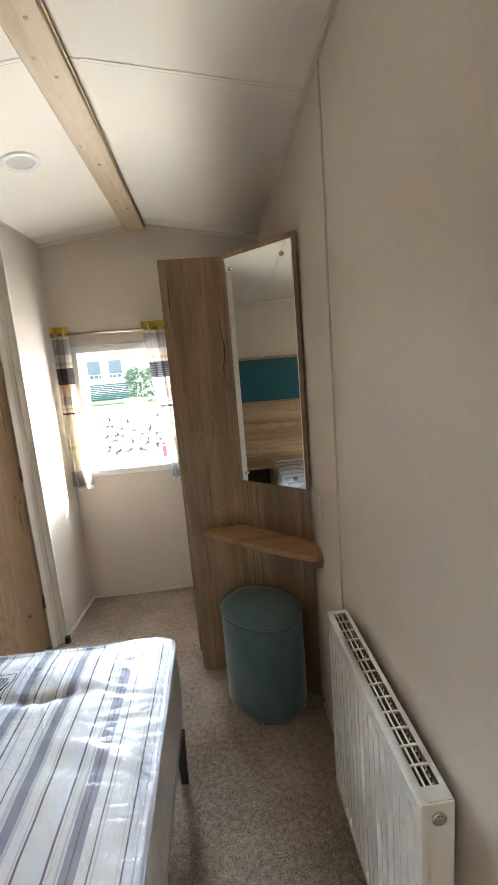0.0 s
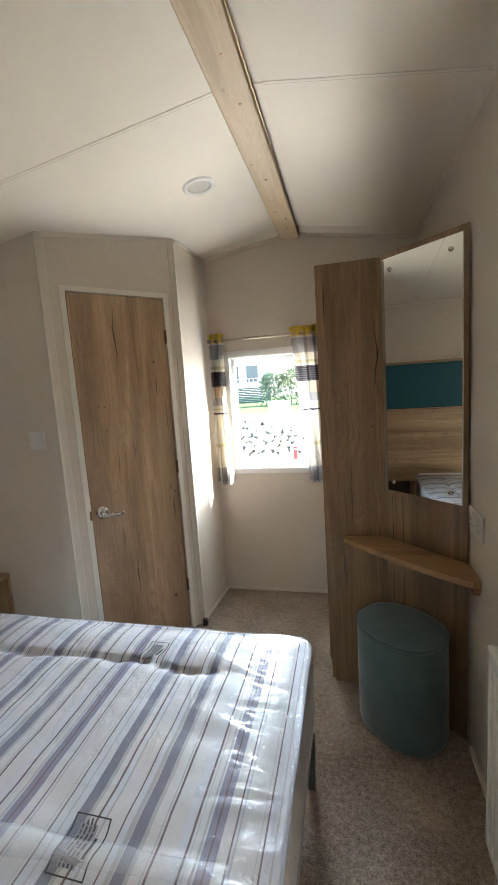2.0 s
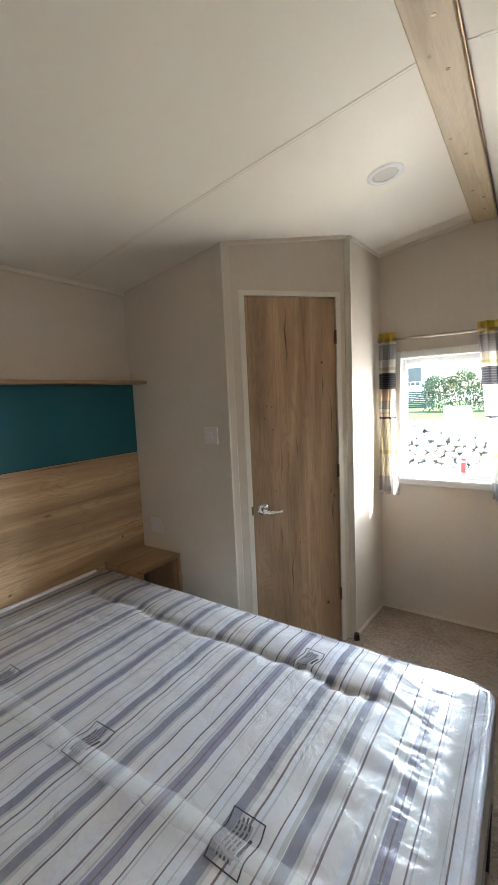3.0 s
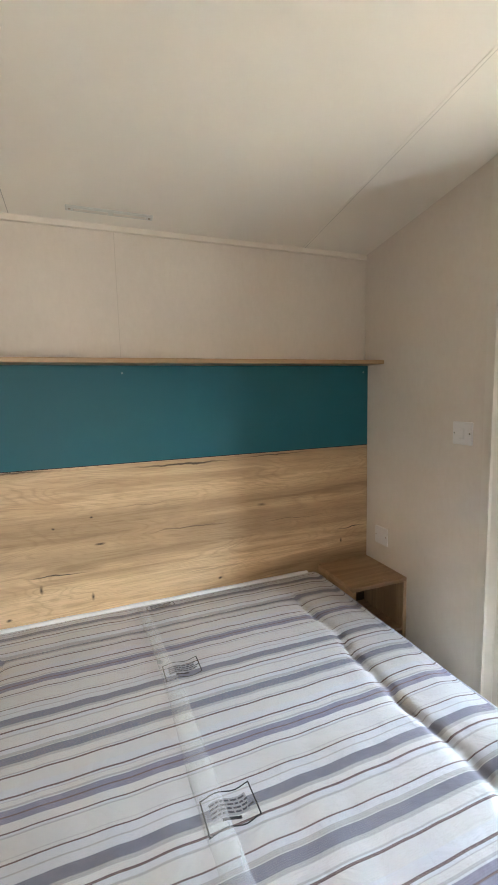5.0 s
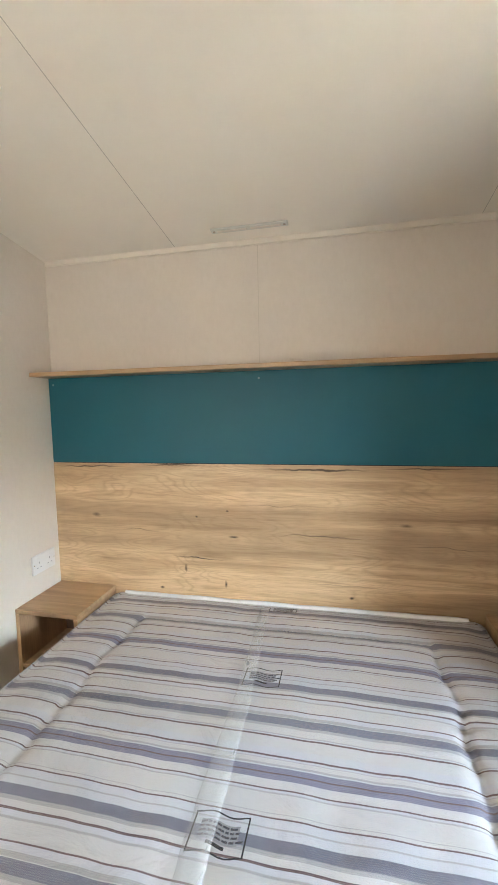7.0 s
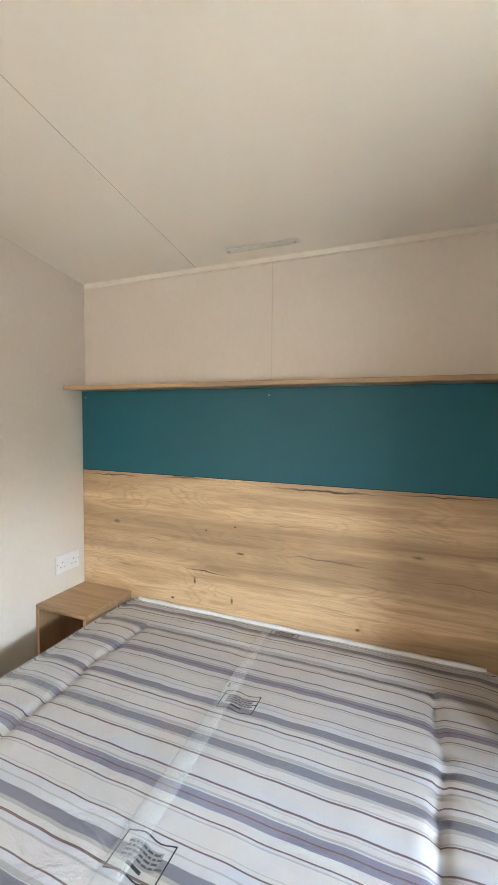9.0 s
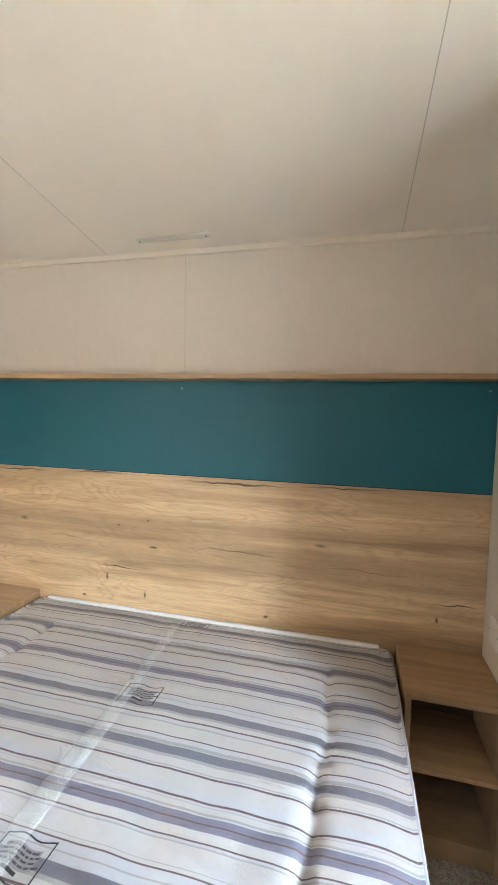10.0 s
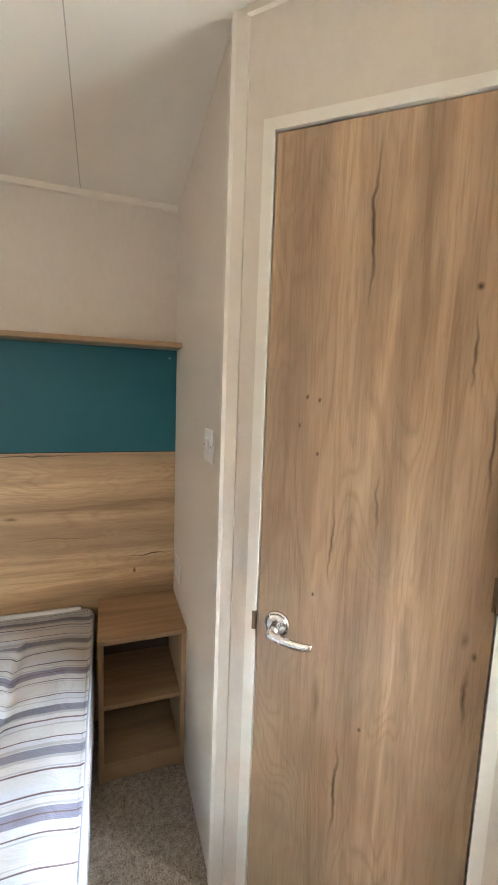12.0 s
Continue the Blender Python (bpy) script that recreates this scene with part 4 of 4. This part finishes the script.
# doubled film where the wrap is folded along the middle
bm = B()
prev = None
fold_line = []
for k in range(141):
    x = -2.350 + k * 0.0124
    yc = 1.263 + 0.040 * (x + 1.4) + 0.005 * math.sin(x * 6) + 0.003 * noise.noise(Vector((x * 14, 0, 0)))
    w = 0.022 + 0.004 * math.sin(x * 4 + 1) + 0.004 * noise.noise(Vector((x * 9, 5, 0)))
    fold_line.append((x, yc, w, max(folds(x, yc + f * w) for f in (-1, -0.5, 0, 0.5, 1))))
for k, (x, yc, w, _) in enumerate(fold_line):
    near = [q[3] for q in fold_line[max(0, k - 5):k + 6]]
    top = 0.5 * max(near) + 0.5 * sum(near) / len(near)
    row = [bm.verts.new((x, yc + f * w, quilt(x, yc + f * w) + 0.0035 + (top + h_ if h_ else 0.0))) for f, h_ in ((-1.12, 0), (-1.0, 0.0035), (-0.5, 0.0020), (0.2, 0.0015), (0.95, 0.0025), (1.1, 0))]
    if prev:
        for q in range(5):
            bm.faces.new((prev[q], prev[q + 1], row[q + 1], row[q]))
    prev = row
part("wrap_fold", bm, M_FOLD, mattress, "whitish doubled fold of the plastic film", True)

bed = empty("bed_frame", (0, 0, 0))
tagged(bed, "low black metal bed frame under the mattress", "bed frame")
bm = B()
for y in (BY0 + 0.06, (BY0 + BY1) / 2, BY1 - 0.10):
    box(bm, (BX0 + 0.03, y, 0.195), (BX1 - 0.03, y + 0.03, 0.233), 0.003, 1)
for x in (BX0 + 0.03, -1.45, BX1 - 0.075):
    box(bm, (x, BY0 + 0.06, 0.2), (x + 0.03, BY1 - 0.07, 0.228), 0.003, 1)
part("rails", bm, M_BLACK, bed)
for x in (-2.25, -1.40, -0.528):
    for y in (0.60, 1.955):
        bm = B()
        box(bm, (x - 0.017, y - 0.017, 0.0), (x + 0.017, y + 0.017, 0.2), 0.003, 1)
        for v in bm.verts:
            if v.co.z < 0.05:
                v.co.x, v.co.y = x + (v.co.x - x) * 0.75, y + (v.co.y - y) * 0.75
        part("leg", bm, M_BLACK, bed)

# ---------------------------------------------------------------- corner wardrobe with mirror
WY, WL, WT = 2.500, -0.480, 1.872
P1, P2 = (-0.218, WY), (XR - 0.008, 2.243)
ward = empty("wardrobe", (WL, WY, 0))
tagged(ward, "tall brown oak wardrobe with a slanted mirror side", "wardrobe")


def wl(pts):
    return [(x - WL, y - WY) for x, y in pts]


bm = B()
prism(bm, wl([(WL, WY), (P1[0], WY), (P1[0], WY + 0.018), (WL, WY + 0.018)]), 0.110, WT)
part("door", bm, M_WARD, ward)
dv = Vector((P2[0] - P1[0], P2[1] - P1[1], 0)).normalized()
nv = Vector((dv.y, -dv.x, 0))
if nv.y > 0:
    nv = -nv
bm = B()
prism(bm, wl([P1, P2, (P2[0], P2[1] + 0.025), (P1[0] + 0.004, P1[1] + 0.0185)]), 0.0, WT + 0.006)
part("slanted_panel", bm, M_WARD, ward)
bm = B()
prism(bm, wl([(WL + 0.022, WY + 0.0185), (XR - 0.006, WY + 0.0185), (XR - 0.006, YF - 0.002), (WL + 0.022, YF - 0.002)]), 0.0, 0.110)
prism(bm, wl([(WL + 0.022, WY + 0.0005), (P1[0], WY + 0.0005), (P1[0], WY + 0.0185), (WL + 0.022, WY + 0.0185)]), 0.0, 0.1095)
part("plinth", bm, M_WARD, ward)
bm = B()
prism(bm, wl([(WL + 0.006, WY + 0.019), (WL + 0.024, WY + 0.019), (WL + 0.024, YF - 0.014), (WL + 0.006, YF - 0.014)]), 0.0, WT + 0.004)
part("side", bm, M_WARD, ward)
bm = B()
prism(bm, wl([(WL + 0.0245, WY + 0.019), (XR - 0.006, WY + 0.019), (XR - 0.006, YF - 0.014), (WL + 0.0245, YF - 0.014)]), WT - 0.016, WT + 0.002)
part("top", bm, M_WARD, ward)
bm = B()
for f in (0.10, 0.24):
    c = Vector((P1[0] + (P2[0] - P1[0]) * f, P1[1] + (P2[1] - P1[1]) * f, 0))
    a, b = c + nv * 0.0008, c + dv * 0.002 + nv * 0.0008
    prism(bm, wl([(a.x, a.y), (b.x, b.y), (b.x - nv.x * 0.002, b.y - nv.y * 0.002), (a.x - nv.x * 0.002, a.y - nv.y * 0.002)]), 0.0, 0.905)
part("groove", bm, M_DARK, ward, "thin dark joint line")

# mirror
mirror = empty("wall_mirror", (P1[0], P1[1], 0.925), math.degrees(math.atan2(dv.y, dv.x)))
tagged(mirror, "tall frameless mirror on the slanted oak side of the wardrobe", "mirror")
ML = (Vector((*P2, 0)) - Vector((*P1, 0))).length
m0, m1, mh = 0.004, ML - 0.016, 0.932
bm = B()
bw = 0.017
vo = [bm.verts.new(p) for p in ((m0, -0.004, 0), (m1, -0.004, 0), (m1, -0.004, mh), (m0, -0.004, mh))]
vi = [bm.verts.new(p) for p in ((m0 + bw, -0.0065, 0.004), (m1 - 0.003, -0.0065, 0.004), (m1 - 0.003, -0.0065, mh - 0.004), (m0 + bw, -0.0065, mh - 0.004))]
vb = [bm.verts.new(p) for p in ((m0, -0.0005, 0), (m1, -0.0005, 0), (m1, -0.0005, mh), (m0, -0.0005, mh))]
bm.faces.new(vi)
for k in range(4):
    bm.faces.new((vo[k], vo[(k + 1) % 4], vi[(k + 1) % 4], vi[k])).material_index = 1
    bm.faces.new((vb[k], vb[(k + 1) % 4], vo[(k + 1) % 4], vo[k])).material_index = 1
bm.faces.new(vb[::-1]).material_index = 1
part("glass", bm, [M_MIRROR, M_BEVEL], mirror)
for x, z in ((m0 + 0.045, mh - 0.045), (m1 - 0.045, mh - 0.045), (m0 + 0.045, 0.04), (m1 - 0.045, 0.04)):
    bm = B()
    cyl(bm, (x, -0.0065, z), (x, -0.012, z), 0.009, 20, 0.007)
    part("screw_cap", bm, M_CHROME, mirror, "domed chrome screw cap", True)

# vanity shelf: bowed front edge
vs = empty("vanity_shelf", (0, 0, 0.714))
tagged(vs, "small bowed oak dressing shelf fixed under the mirror", "shelf")
front = []
pm = Vector((-0.140, 2.195))
for k in range(15):
    t = k / 14
    q = (1 - t) ** 2 * Vector((-0.400, 2.470)) + 2 * t * (1 - t) * pm + t * t * Vector((0.018, 2.094))
    front.append((q.x, q.y))
outline = [(-0.392, WY - 0.001)] + front + [(XR - 0.006, 2.100), (XR - 0.001, 2.125), (XR - 0.001, P2[1] - 0.006), (P1[0] + 0.0, WY - 0.001)]
bm = B()
prism(bm, outline, -0.022, 0.0)
bmesh.ops.bevel(bm, geom=[e for e in bm.edges if abs(e.verts[0].co.z - e.verts[1].co.z) < 1e-6], offset=0.003, segments=2, affect='EDGES')
part("top", bm, M_VANITY, vs)
bm = B()
vv = [bm.verts.new(p) for p in ((XR - 0.020, 2.11, -0.023), (XR - 0.020, 2.19, -0.023), (XR - 0.020, 2.19, -0.060), (XR - 0.020, 2.125, -0.060))]
ww = [bm.verts.new((XR - 0.001, v.co.y, v.co.z)) for v in vv]
bm.faces.new(vv)
bm.faces.new(ww[::-1])
for k in range(4):
    bm.faces.new((vv[k], vv[(k + 1) % 4], ww[(k + 1) % 4], ww[k]))
part("bracket", bm, M_VANITY, vs)

# stool
stool = empty("stool", (-0.190, 2.283, 0.0), -42)
tagged(stool, "oval teal-grey velvet stool with a piped seat on the carpet", "stool")


def oval(k, n_, a, b, e=2.3):
    t_ = k * math.tau / n_
    c, s = math.cos(t_), math.sin(t_)
    return a * abs(c) ** (2 / e) * (1 if c > 0 else -1), b * abs(s) ** (2 / e) * (1 if s > 0 else -1)


def oval_body(profile, a, b):
    bm = B()
    rings = []
    for d, z in profile:
        rings.append([bm.verts.new((*oval(k, 64, a + d, b + d), z)) for k in range(64)])
    for r0, r1 in zip(rings[:-1], rings[1:]):
        for k in range(64):
            bm.faces.new((r0[k], r0[(k + 1) % 64], r1[(k + 1) % 64], r1[k]))
    bm.faces.new(rings[0][::-1])
    bm.faces.new(rings[-1])
    return bm


SA, SB = 0.172, 0.140
part("body", oval_body([(-0.012, 0.004), (-0.003, 0.010), (0.0, 0.03), (0.001, 0.2), (0.0, 0.408), (-0.004, 0.417)], SA, SB), M_VELVET, stool, smooth=True)
bm = oval_body([(-0.004, 0.4175), (0.002, 0.425), (0.001, 0.435), (-0.010, 0.445), (-0.04, 0.451), (-0.09, 0.454)], SA, SB)
part("seat", bm, M_VELVET, stool, smooth=True)
bm = B()
rings = []
for k in range(96):
    x, y = oval(k, 96, SA + 0.001, SB + 0.001)
    nr = Vector((x / SA ** 2, y / SB ** 2, 0)).normalized()
    rings.append([bm.verts.new(Vector((x, y, 0.435)) + nr * (0.0035 * math.cos(a)) + Vector((0, 0, 0.0035 * math.sin(a)))) for a in [q * math.tau / 6 for q in range(6)]])
for i in range(96):
    for q in range(6):
        bm.faces.new((rings[i][q], rings[i][(q + 1) % 6], rings[(i + 1) % 96][(q + 1) % 6], rings[(i + 1) % 96][q]))
part("piping", bm, M_VELVET, stool, "thin piping round the seat edge", True)

# ---------------------------------------------------------------- radiator
RX0, RX1, RY0, RY1, RZ0, RZ1 = -0.030, 0.030, 1.238, 1.800, 0.086, 0.686
rad = empty("radiator", (RX0, RY0, RZ0))
tagged(rad, "white ribbed panel radiator with a top grille on the wall", "radiator")
RH, RLn, RD = RZ1 - RZ0, RY1 - RY0, RX1 - RX0
bm = B()
# front panel with pressed ribs
nrib = 17
pitch = (RLn - 0.03) / nrib
prof = [(0.0, 0.002), (0.012, 0.0)]
for k in range(nrib):
    y = 0.015 + k * pitch
    prof += [(y + pitch * 0.16, 0.0), (y + pitch * 0.24, 0.0155), (y + pitch * 0.88, 0.0155), (y + pitch * 0.96, 0.0)]
prof += [(RLn - 0.012, 0.0), (RLn, 0.002)]
levels = [(0.0, 0.004, 0), (0.010, 0.0, 0), (0.035, 0.0, 0), (0.055, 0.0, 1), (RH - 0.055, 0.0, 1), (RH - 0.035, 0.0, 0), (RH - 0.006, 0.0, 0), (RH, 0.003, 0)]
grid = []
for z, dx, ribs in levels:
    grid.append([bm.verts.new((max(dx, x if (ribs or x < 0.005) else 0.0), y, z)) for y, x in prof])
for r0, r1 in zip(grid[:-1], grid[1:]):
    for i in range(len(prof) - 1):
        bm.faces.new((r0[i], r1[i], r1[i + 1], r0[i + 1]))
back = [bm.verts.new((0.0165, y, z)) for y, z in ((0.0, 0.0), (RLn, 0.0), (RLn, RH), (0.0, RH))]
bm.faces.new(back)
bm.faces.new([grid[0][k] for k in range(len(prof))] + [back[1], back[0]])
bm.faces.new([grid[-1][k] for k in range(len(prof))] + [back[2], back[3]])
bm.faces.new([g[0] for g in grid] + [back[3], back[0]])
bm.faces.new([g[-1] for g in grid] + [back[2], back[1]])
part("front_panel", bm, M_RAD, rad)
bm = B()
box(bm, (RD - 0.010, 0.004, 0.004), (RD - 0.004, RLn - 0.004, RH - 0.03), 0.001, 1)
part("rear_panel", bm, M_RAD, rad)
for y0, y1 in ((0.0, 0.004), (RLn - 0.004, RLn)):
    bm = B()
    box(bm, (0.0128, y0, 0.0), (RD, y1, RH), 0.0015, 1)
    part("end_panel", bm, M_RAD, rad)
bm = B()
box(bm, (0.018, 0.02, 0.03), (RD - 0.012, RLn - 0.02, RH - 0.022))
part("convector_core", bm, M_DARK, rad, "dark inside of the radiator")
bm = B()
k = 0
while 0.024 + k * 0.0125 < RLn - 0.02:
    y = 0.024 + k * 0.0125
    box(bm, (0.018, y, RH - 0.024), (RD - 0.013, y + 0.001, RH - 0.008))
    k += 1
tagged(part("convector_core", bm, M_FIN, rad), kind="stuff")
bm = B()
gz0, gz1 = RH - 0.004, RH
box(bm, (0.0128, 0.0042, gz0), (0.0145, RLn - 0.0042, gz1))
box(bm, (RD - 0.010, 0.0042, gz0), (RD, RLn - 0.0042, gz1))
box(bm, (0.0145, 0.0042, gz0), (RD - 0.010, 0.030, gz1))
box(bm, (0.0145, RLn - 0.018, gz0), (RD - 0.010, RLn - 0.0042, gz1))
cells = 13
for i in range(1, cells):
    y = 0.030 + (RLn - 0.048) * i / cells
    box(bm, (0.012, y - 0.0022, gz0), (RD - 0.010, y + 0.0022, gz1))
for x in (0.0245, 0.0365):
    box(bm, (x - 0.0016, 0.030, gz0 - 0.001), (x + 0.0016, RLn - 0.018, gz1 - 0.001))
part("top_grille", bm, M_RAD, rad)
bm = B()
cyl(bm, (0.032, 0.0, RH - 0.028), (0.032, -0.003, RH - 0.028), 0.0125, 24)
part("bleed_plug", bm, M_CHROME, rad, "nickel plug on the end", True)
bm = B()
cyl(bm, (0.032, -0.003, RH - 0.028), (0.032, -0.0045, RH - 0.028), 0.0085, 20)
part("plug_cap", bm, M_CHROME, rad)
for y in (0.10, RLn - 0.10):
    bm = B()
    box(bm, (RD - 0.004, y - 0.015, 0.08), (XR - RX0 - 0.0005, y + 0.015, RH - 0.08), 0.001, 1)
    part("wall_bracket", bm, M_RAD, rad)
for y in (0.045, RLn - 0.035):
    bm = B()
    cyl(bm, (0.030, y, -RZ0), (0.030, y, 0.004), 0.0075, 14)
    cyl(bm, (0.030, y, -0.045), (0.030, y, 0.002), 0.012, 14)
    part("pipe", bm, M_RAD, rad, "white feed pipe with valve")


# ---------------------------------------------------------------- switches and sockets
def plate(name, loc, turn, w, h, label, category, kind):
    p = empty(name, loc, turn)
    tagged(p, label, category)
    bm = B()
    box(bm, (-w / 2, -0.009, -h / 2), (w / 2, -0.0005, h / 2), 0.003, 2)
    part("plate", bm, M_PLATE, p)
    if kind == "switch":
        bm = B()
        box(bm, (-0.012, -0.013, -0.02), (0.012, -0.0092, 0.02), 0.002, 1)
        part("rocker", bm, M_PLATE, p)
    if kind == "socket":
        for s in (-1, 1):
            bm = B()
            box(bm, (s * 0.034 - 0.006, -0.0115, 0.018), (s * 0.034 + 0.006, -0.0092, 0.034), 0.001, 1)
            part("rocker", bm, M_PLATE, p)
            for dx, dz, ww, hh in ((0, 0.006, 0.004, 0.009), (-0.011, -0.016, 0.008, 0.004), (0.011, -0.016, 0.008, 0.004)):
                bm = B()
                cx = s * 0.034 + dx
                box(bm, (cx - ww / 2, -0.0098, dz - hh / 2), (cx + ww / 2, -0.0091, dz + hh / 2))
                part("pin_slot", bm, M_FIN, p)
    for s in (-1, 1):
        bm = B()
        cyl(bm, (s * (w / 2 - 0.009), -0.0092, 0), (s * (w / 2 - 0.009), -0.0102, 0), 0.0028, 10)
        part("screw_head", bm, M_CHROME, p)
    return p


plate("light_switch", (-1.808, YG, 1.207), 0, 0.086, 0.086, "white plastic light switch on the wall by the door", "light switch", "switch")
plate("wall_socket", (-2.262, YG, 0.668), 0, 0.088, 0.086, "white single socket plate above the nightstand", "socket", "blank")
plate("wall_socket", (-2.272, YS, 0.665), 180, 0.146, 0.086, "white double socket above the nightstand by the south wall", "socket", "socket")
plate("wall_socket", (XR, 2.158, 0.893), -90, 0.146, 0.086, "white double socket on the wall beside the mirror", "socket", "socket")

# ---------------------------------------------------------------- outside
bm = B()
bmesh.ops.create_grid(bm, x_segments=2, y_segments=2, size=400, matrix=Matrix.Translation((0, 0, -0.62)))
structure(part("ground", bm, M_GROUND), "pale sunlit gravel ground outside", "ground")
bm = B()
box(bm, (-60, 30, -0.62), (60, 70, -0.60))
structure(part("lawn", bm, M_GRASS), "strip of grass far outside", "lawn")

# bank that carries the stones; its dark brown stands for shade between them
bm = B()
prism(bm, [(-8.5, 12.2), (2.0, 12.2), (2.0, 14.6), (-8.5, 14.6)], -0.63, lambda x, y: -0.66 if y < 13 else 0.40)
structure(part("bank", bm, M_BANK_SHADE), "sloping brown bank under the rockery stones, dark for the shade in their gaps", "bank")
rnd = random.Random(4)
stone_forms = []
for k in range(6):
    bm = B()
    bmesh.ops.create_icosphere(bm, subdivisions=2, radius=1.0)
    for v in bm.verts:
        v.co *= 1 + 0.4 * noise.noise(v.co * 1.3 + Vector((k * 5, 0, 0)))
        v.co.z *= 0.75
    me = bpy.data.meshes.new("stone")
    bm.to_mesh(me)
    bm.free()
    me.materials.append(M_ROCK)
    stone_forms.append(me)
k = 0
for row_ in range(9):
    x = -7.0 + rnd.uniform(0, 0.2)
    while x < 0.9:
        f = (row_ + rnd.uniform(-0.2, 0.2)) / 9
        ob = new("stone", stone_forms[k % 6])
        r_ = rnd.uniform(0.09, 0.17)
        ob.matrix_world = pose(x, 12.25 + 2.25 * f, -0.60 + 1.02 * f, rnd.uniform(-30, 30), rnd.uniform(-30, 30), rnd.uniform(0, 360)) @ Matrix.Scale(r_, 4)
        tagged(ob, "rough pale grey-brown stone on the brown bank", "stone", "stones of the rockery")
        x += r_ * rnd.uniform(1.5, 2.1)
        k += 1

post = empty("marker_post", (-1.72, 11.5, -0.62))
tagged(post, "short red post standing in the gravel", "post")
bm = B()
box(bm, (-0.05, -0.05, 0), (0.05, 0.05, 0.36), 0.01, 1)
part("post", bm, M_RED, post)
bm = B()
box(bm, (-0.052, -0.052, 0.27), (0.052, 0.052, 0.31), 0.004, 1)
part("band", bm, M_CABINW, post, "white band")


def hedge(x0, x1, y0, y1, h, label, n_):
    bm = B()
    r_ = random.Random(int(x0 * 10) + n_)
    for _ in range(n_):
        x, y = r_.uniform(x0, x1), r_.uniform(y0, y1)
        hh = h * (0.75 + 0.35 * noise.noise(Vector((x * 0.5, y * 0.3, 2))))
        z = -0.62 + hh * r_.random() ** 0.6
        s = r_.uniform(0.10, 0.26)
        e = Euler([r_.uniform(0, 6.28) for _ in range(3)])
        q = [e.to_matrix() @ Vector(c) * s + Vector((x, y, z)) for c in ((-0.6, 0, 0), (0, -0.35, 0.1), (0.7, 0, 0), (0, 0.35, 0.1))]
        vs_ = [bm.verts.new(p) for p in q]
        bm.faces.new((vs_[0], vs_[1], vs_[3]))
        bm.faces.new((vs_[1], vs_[2], vs_[3]))
    ob = part("hedge", bm, M_LEAF)
    return tagged(ob, label, "hedge", kind="stuff")


hedge(-8.4, 6.0, 40, 42, 4.0, "leafy green hedge behind the gravel yard", 9000)
hedge(-40.0, -10.0, 57, 59, 6.5, "tall leafy hedge behind the cabin", 6000)

cabin = empty("cabin", (-17.6, 50.0, -0.62))
tagged(cabin, "pale holiday cabin on a teal boarded base with steps", "cabin")
bm = B()
box(bm, (-5.0, 0, 1.9), (8.6, 5, 5.0))
part("wall", bm, M_CABINW, cabin)
bm = B()
box(bm, (-5.4, -0.3, 5.0), (9.0, 5.3, 5.25))
part("roof", bm, M_CABIN, cabin)
for k in range(9):
    bm = B()
    box(bm, (-5.0, -1.2, 0.02 + k * 0.2), (8.6, -1.12, 0.19 + k * 0.2), 0.01, 1)
    part("board", bm, M_CABIN, cabin)
for k in range(28):
    bm = B()
    box(bm, (-4.9 + k * 0.5, -1.2, 1.85), (-4.82 + k * 0.5, -1.12, 2.8))
    part("rail_post", bm, M_CABINW, cabin)
bm = B()
box(bm, (-5.0, -1.22, 2.8), (8.7, -1.1, 2.9))
part("hand_rail", bm, M_CABINW, cabin)
for k in range(5):
    bm = B()
    box(bm, (-4.0 + k * 2.4, -0.03, 2.5), (-2.6 + k * 2.4, 0.0, 4.4))
    part("window", bm, M_PANE, cabin)
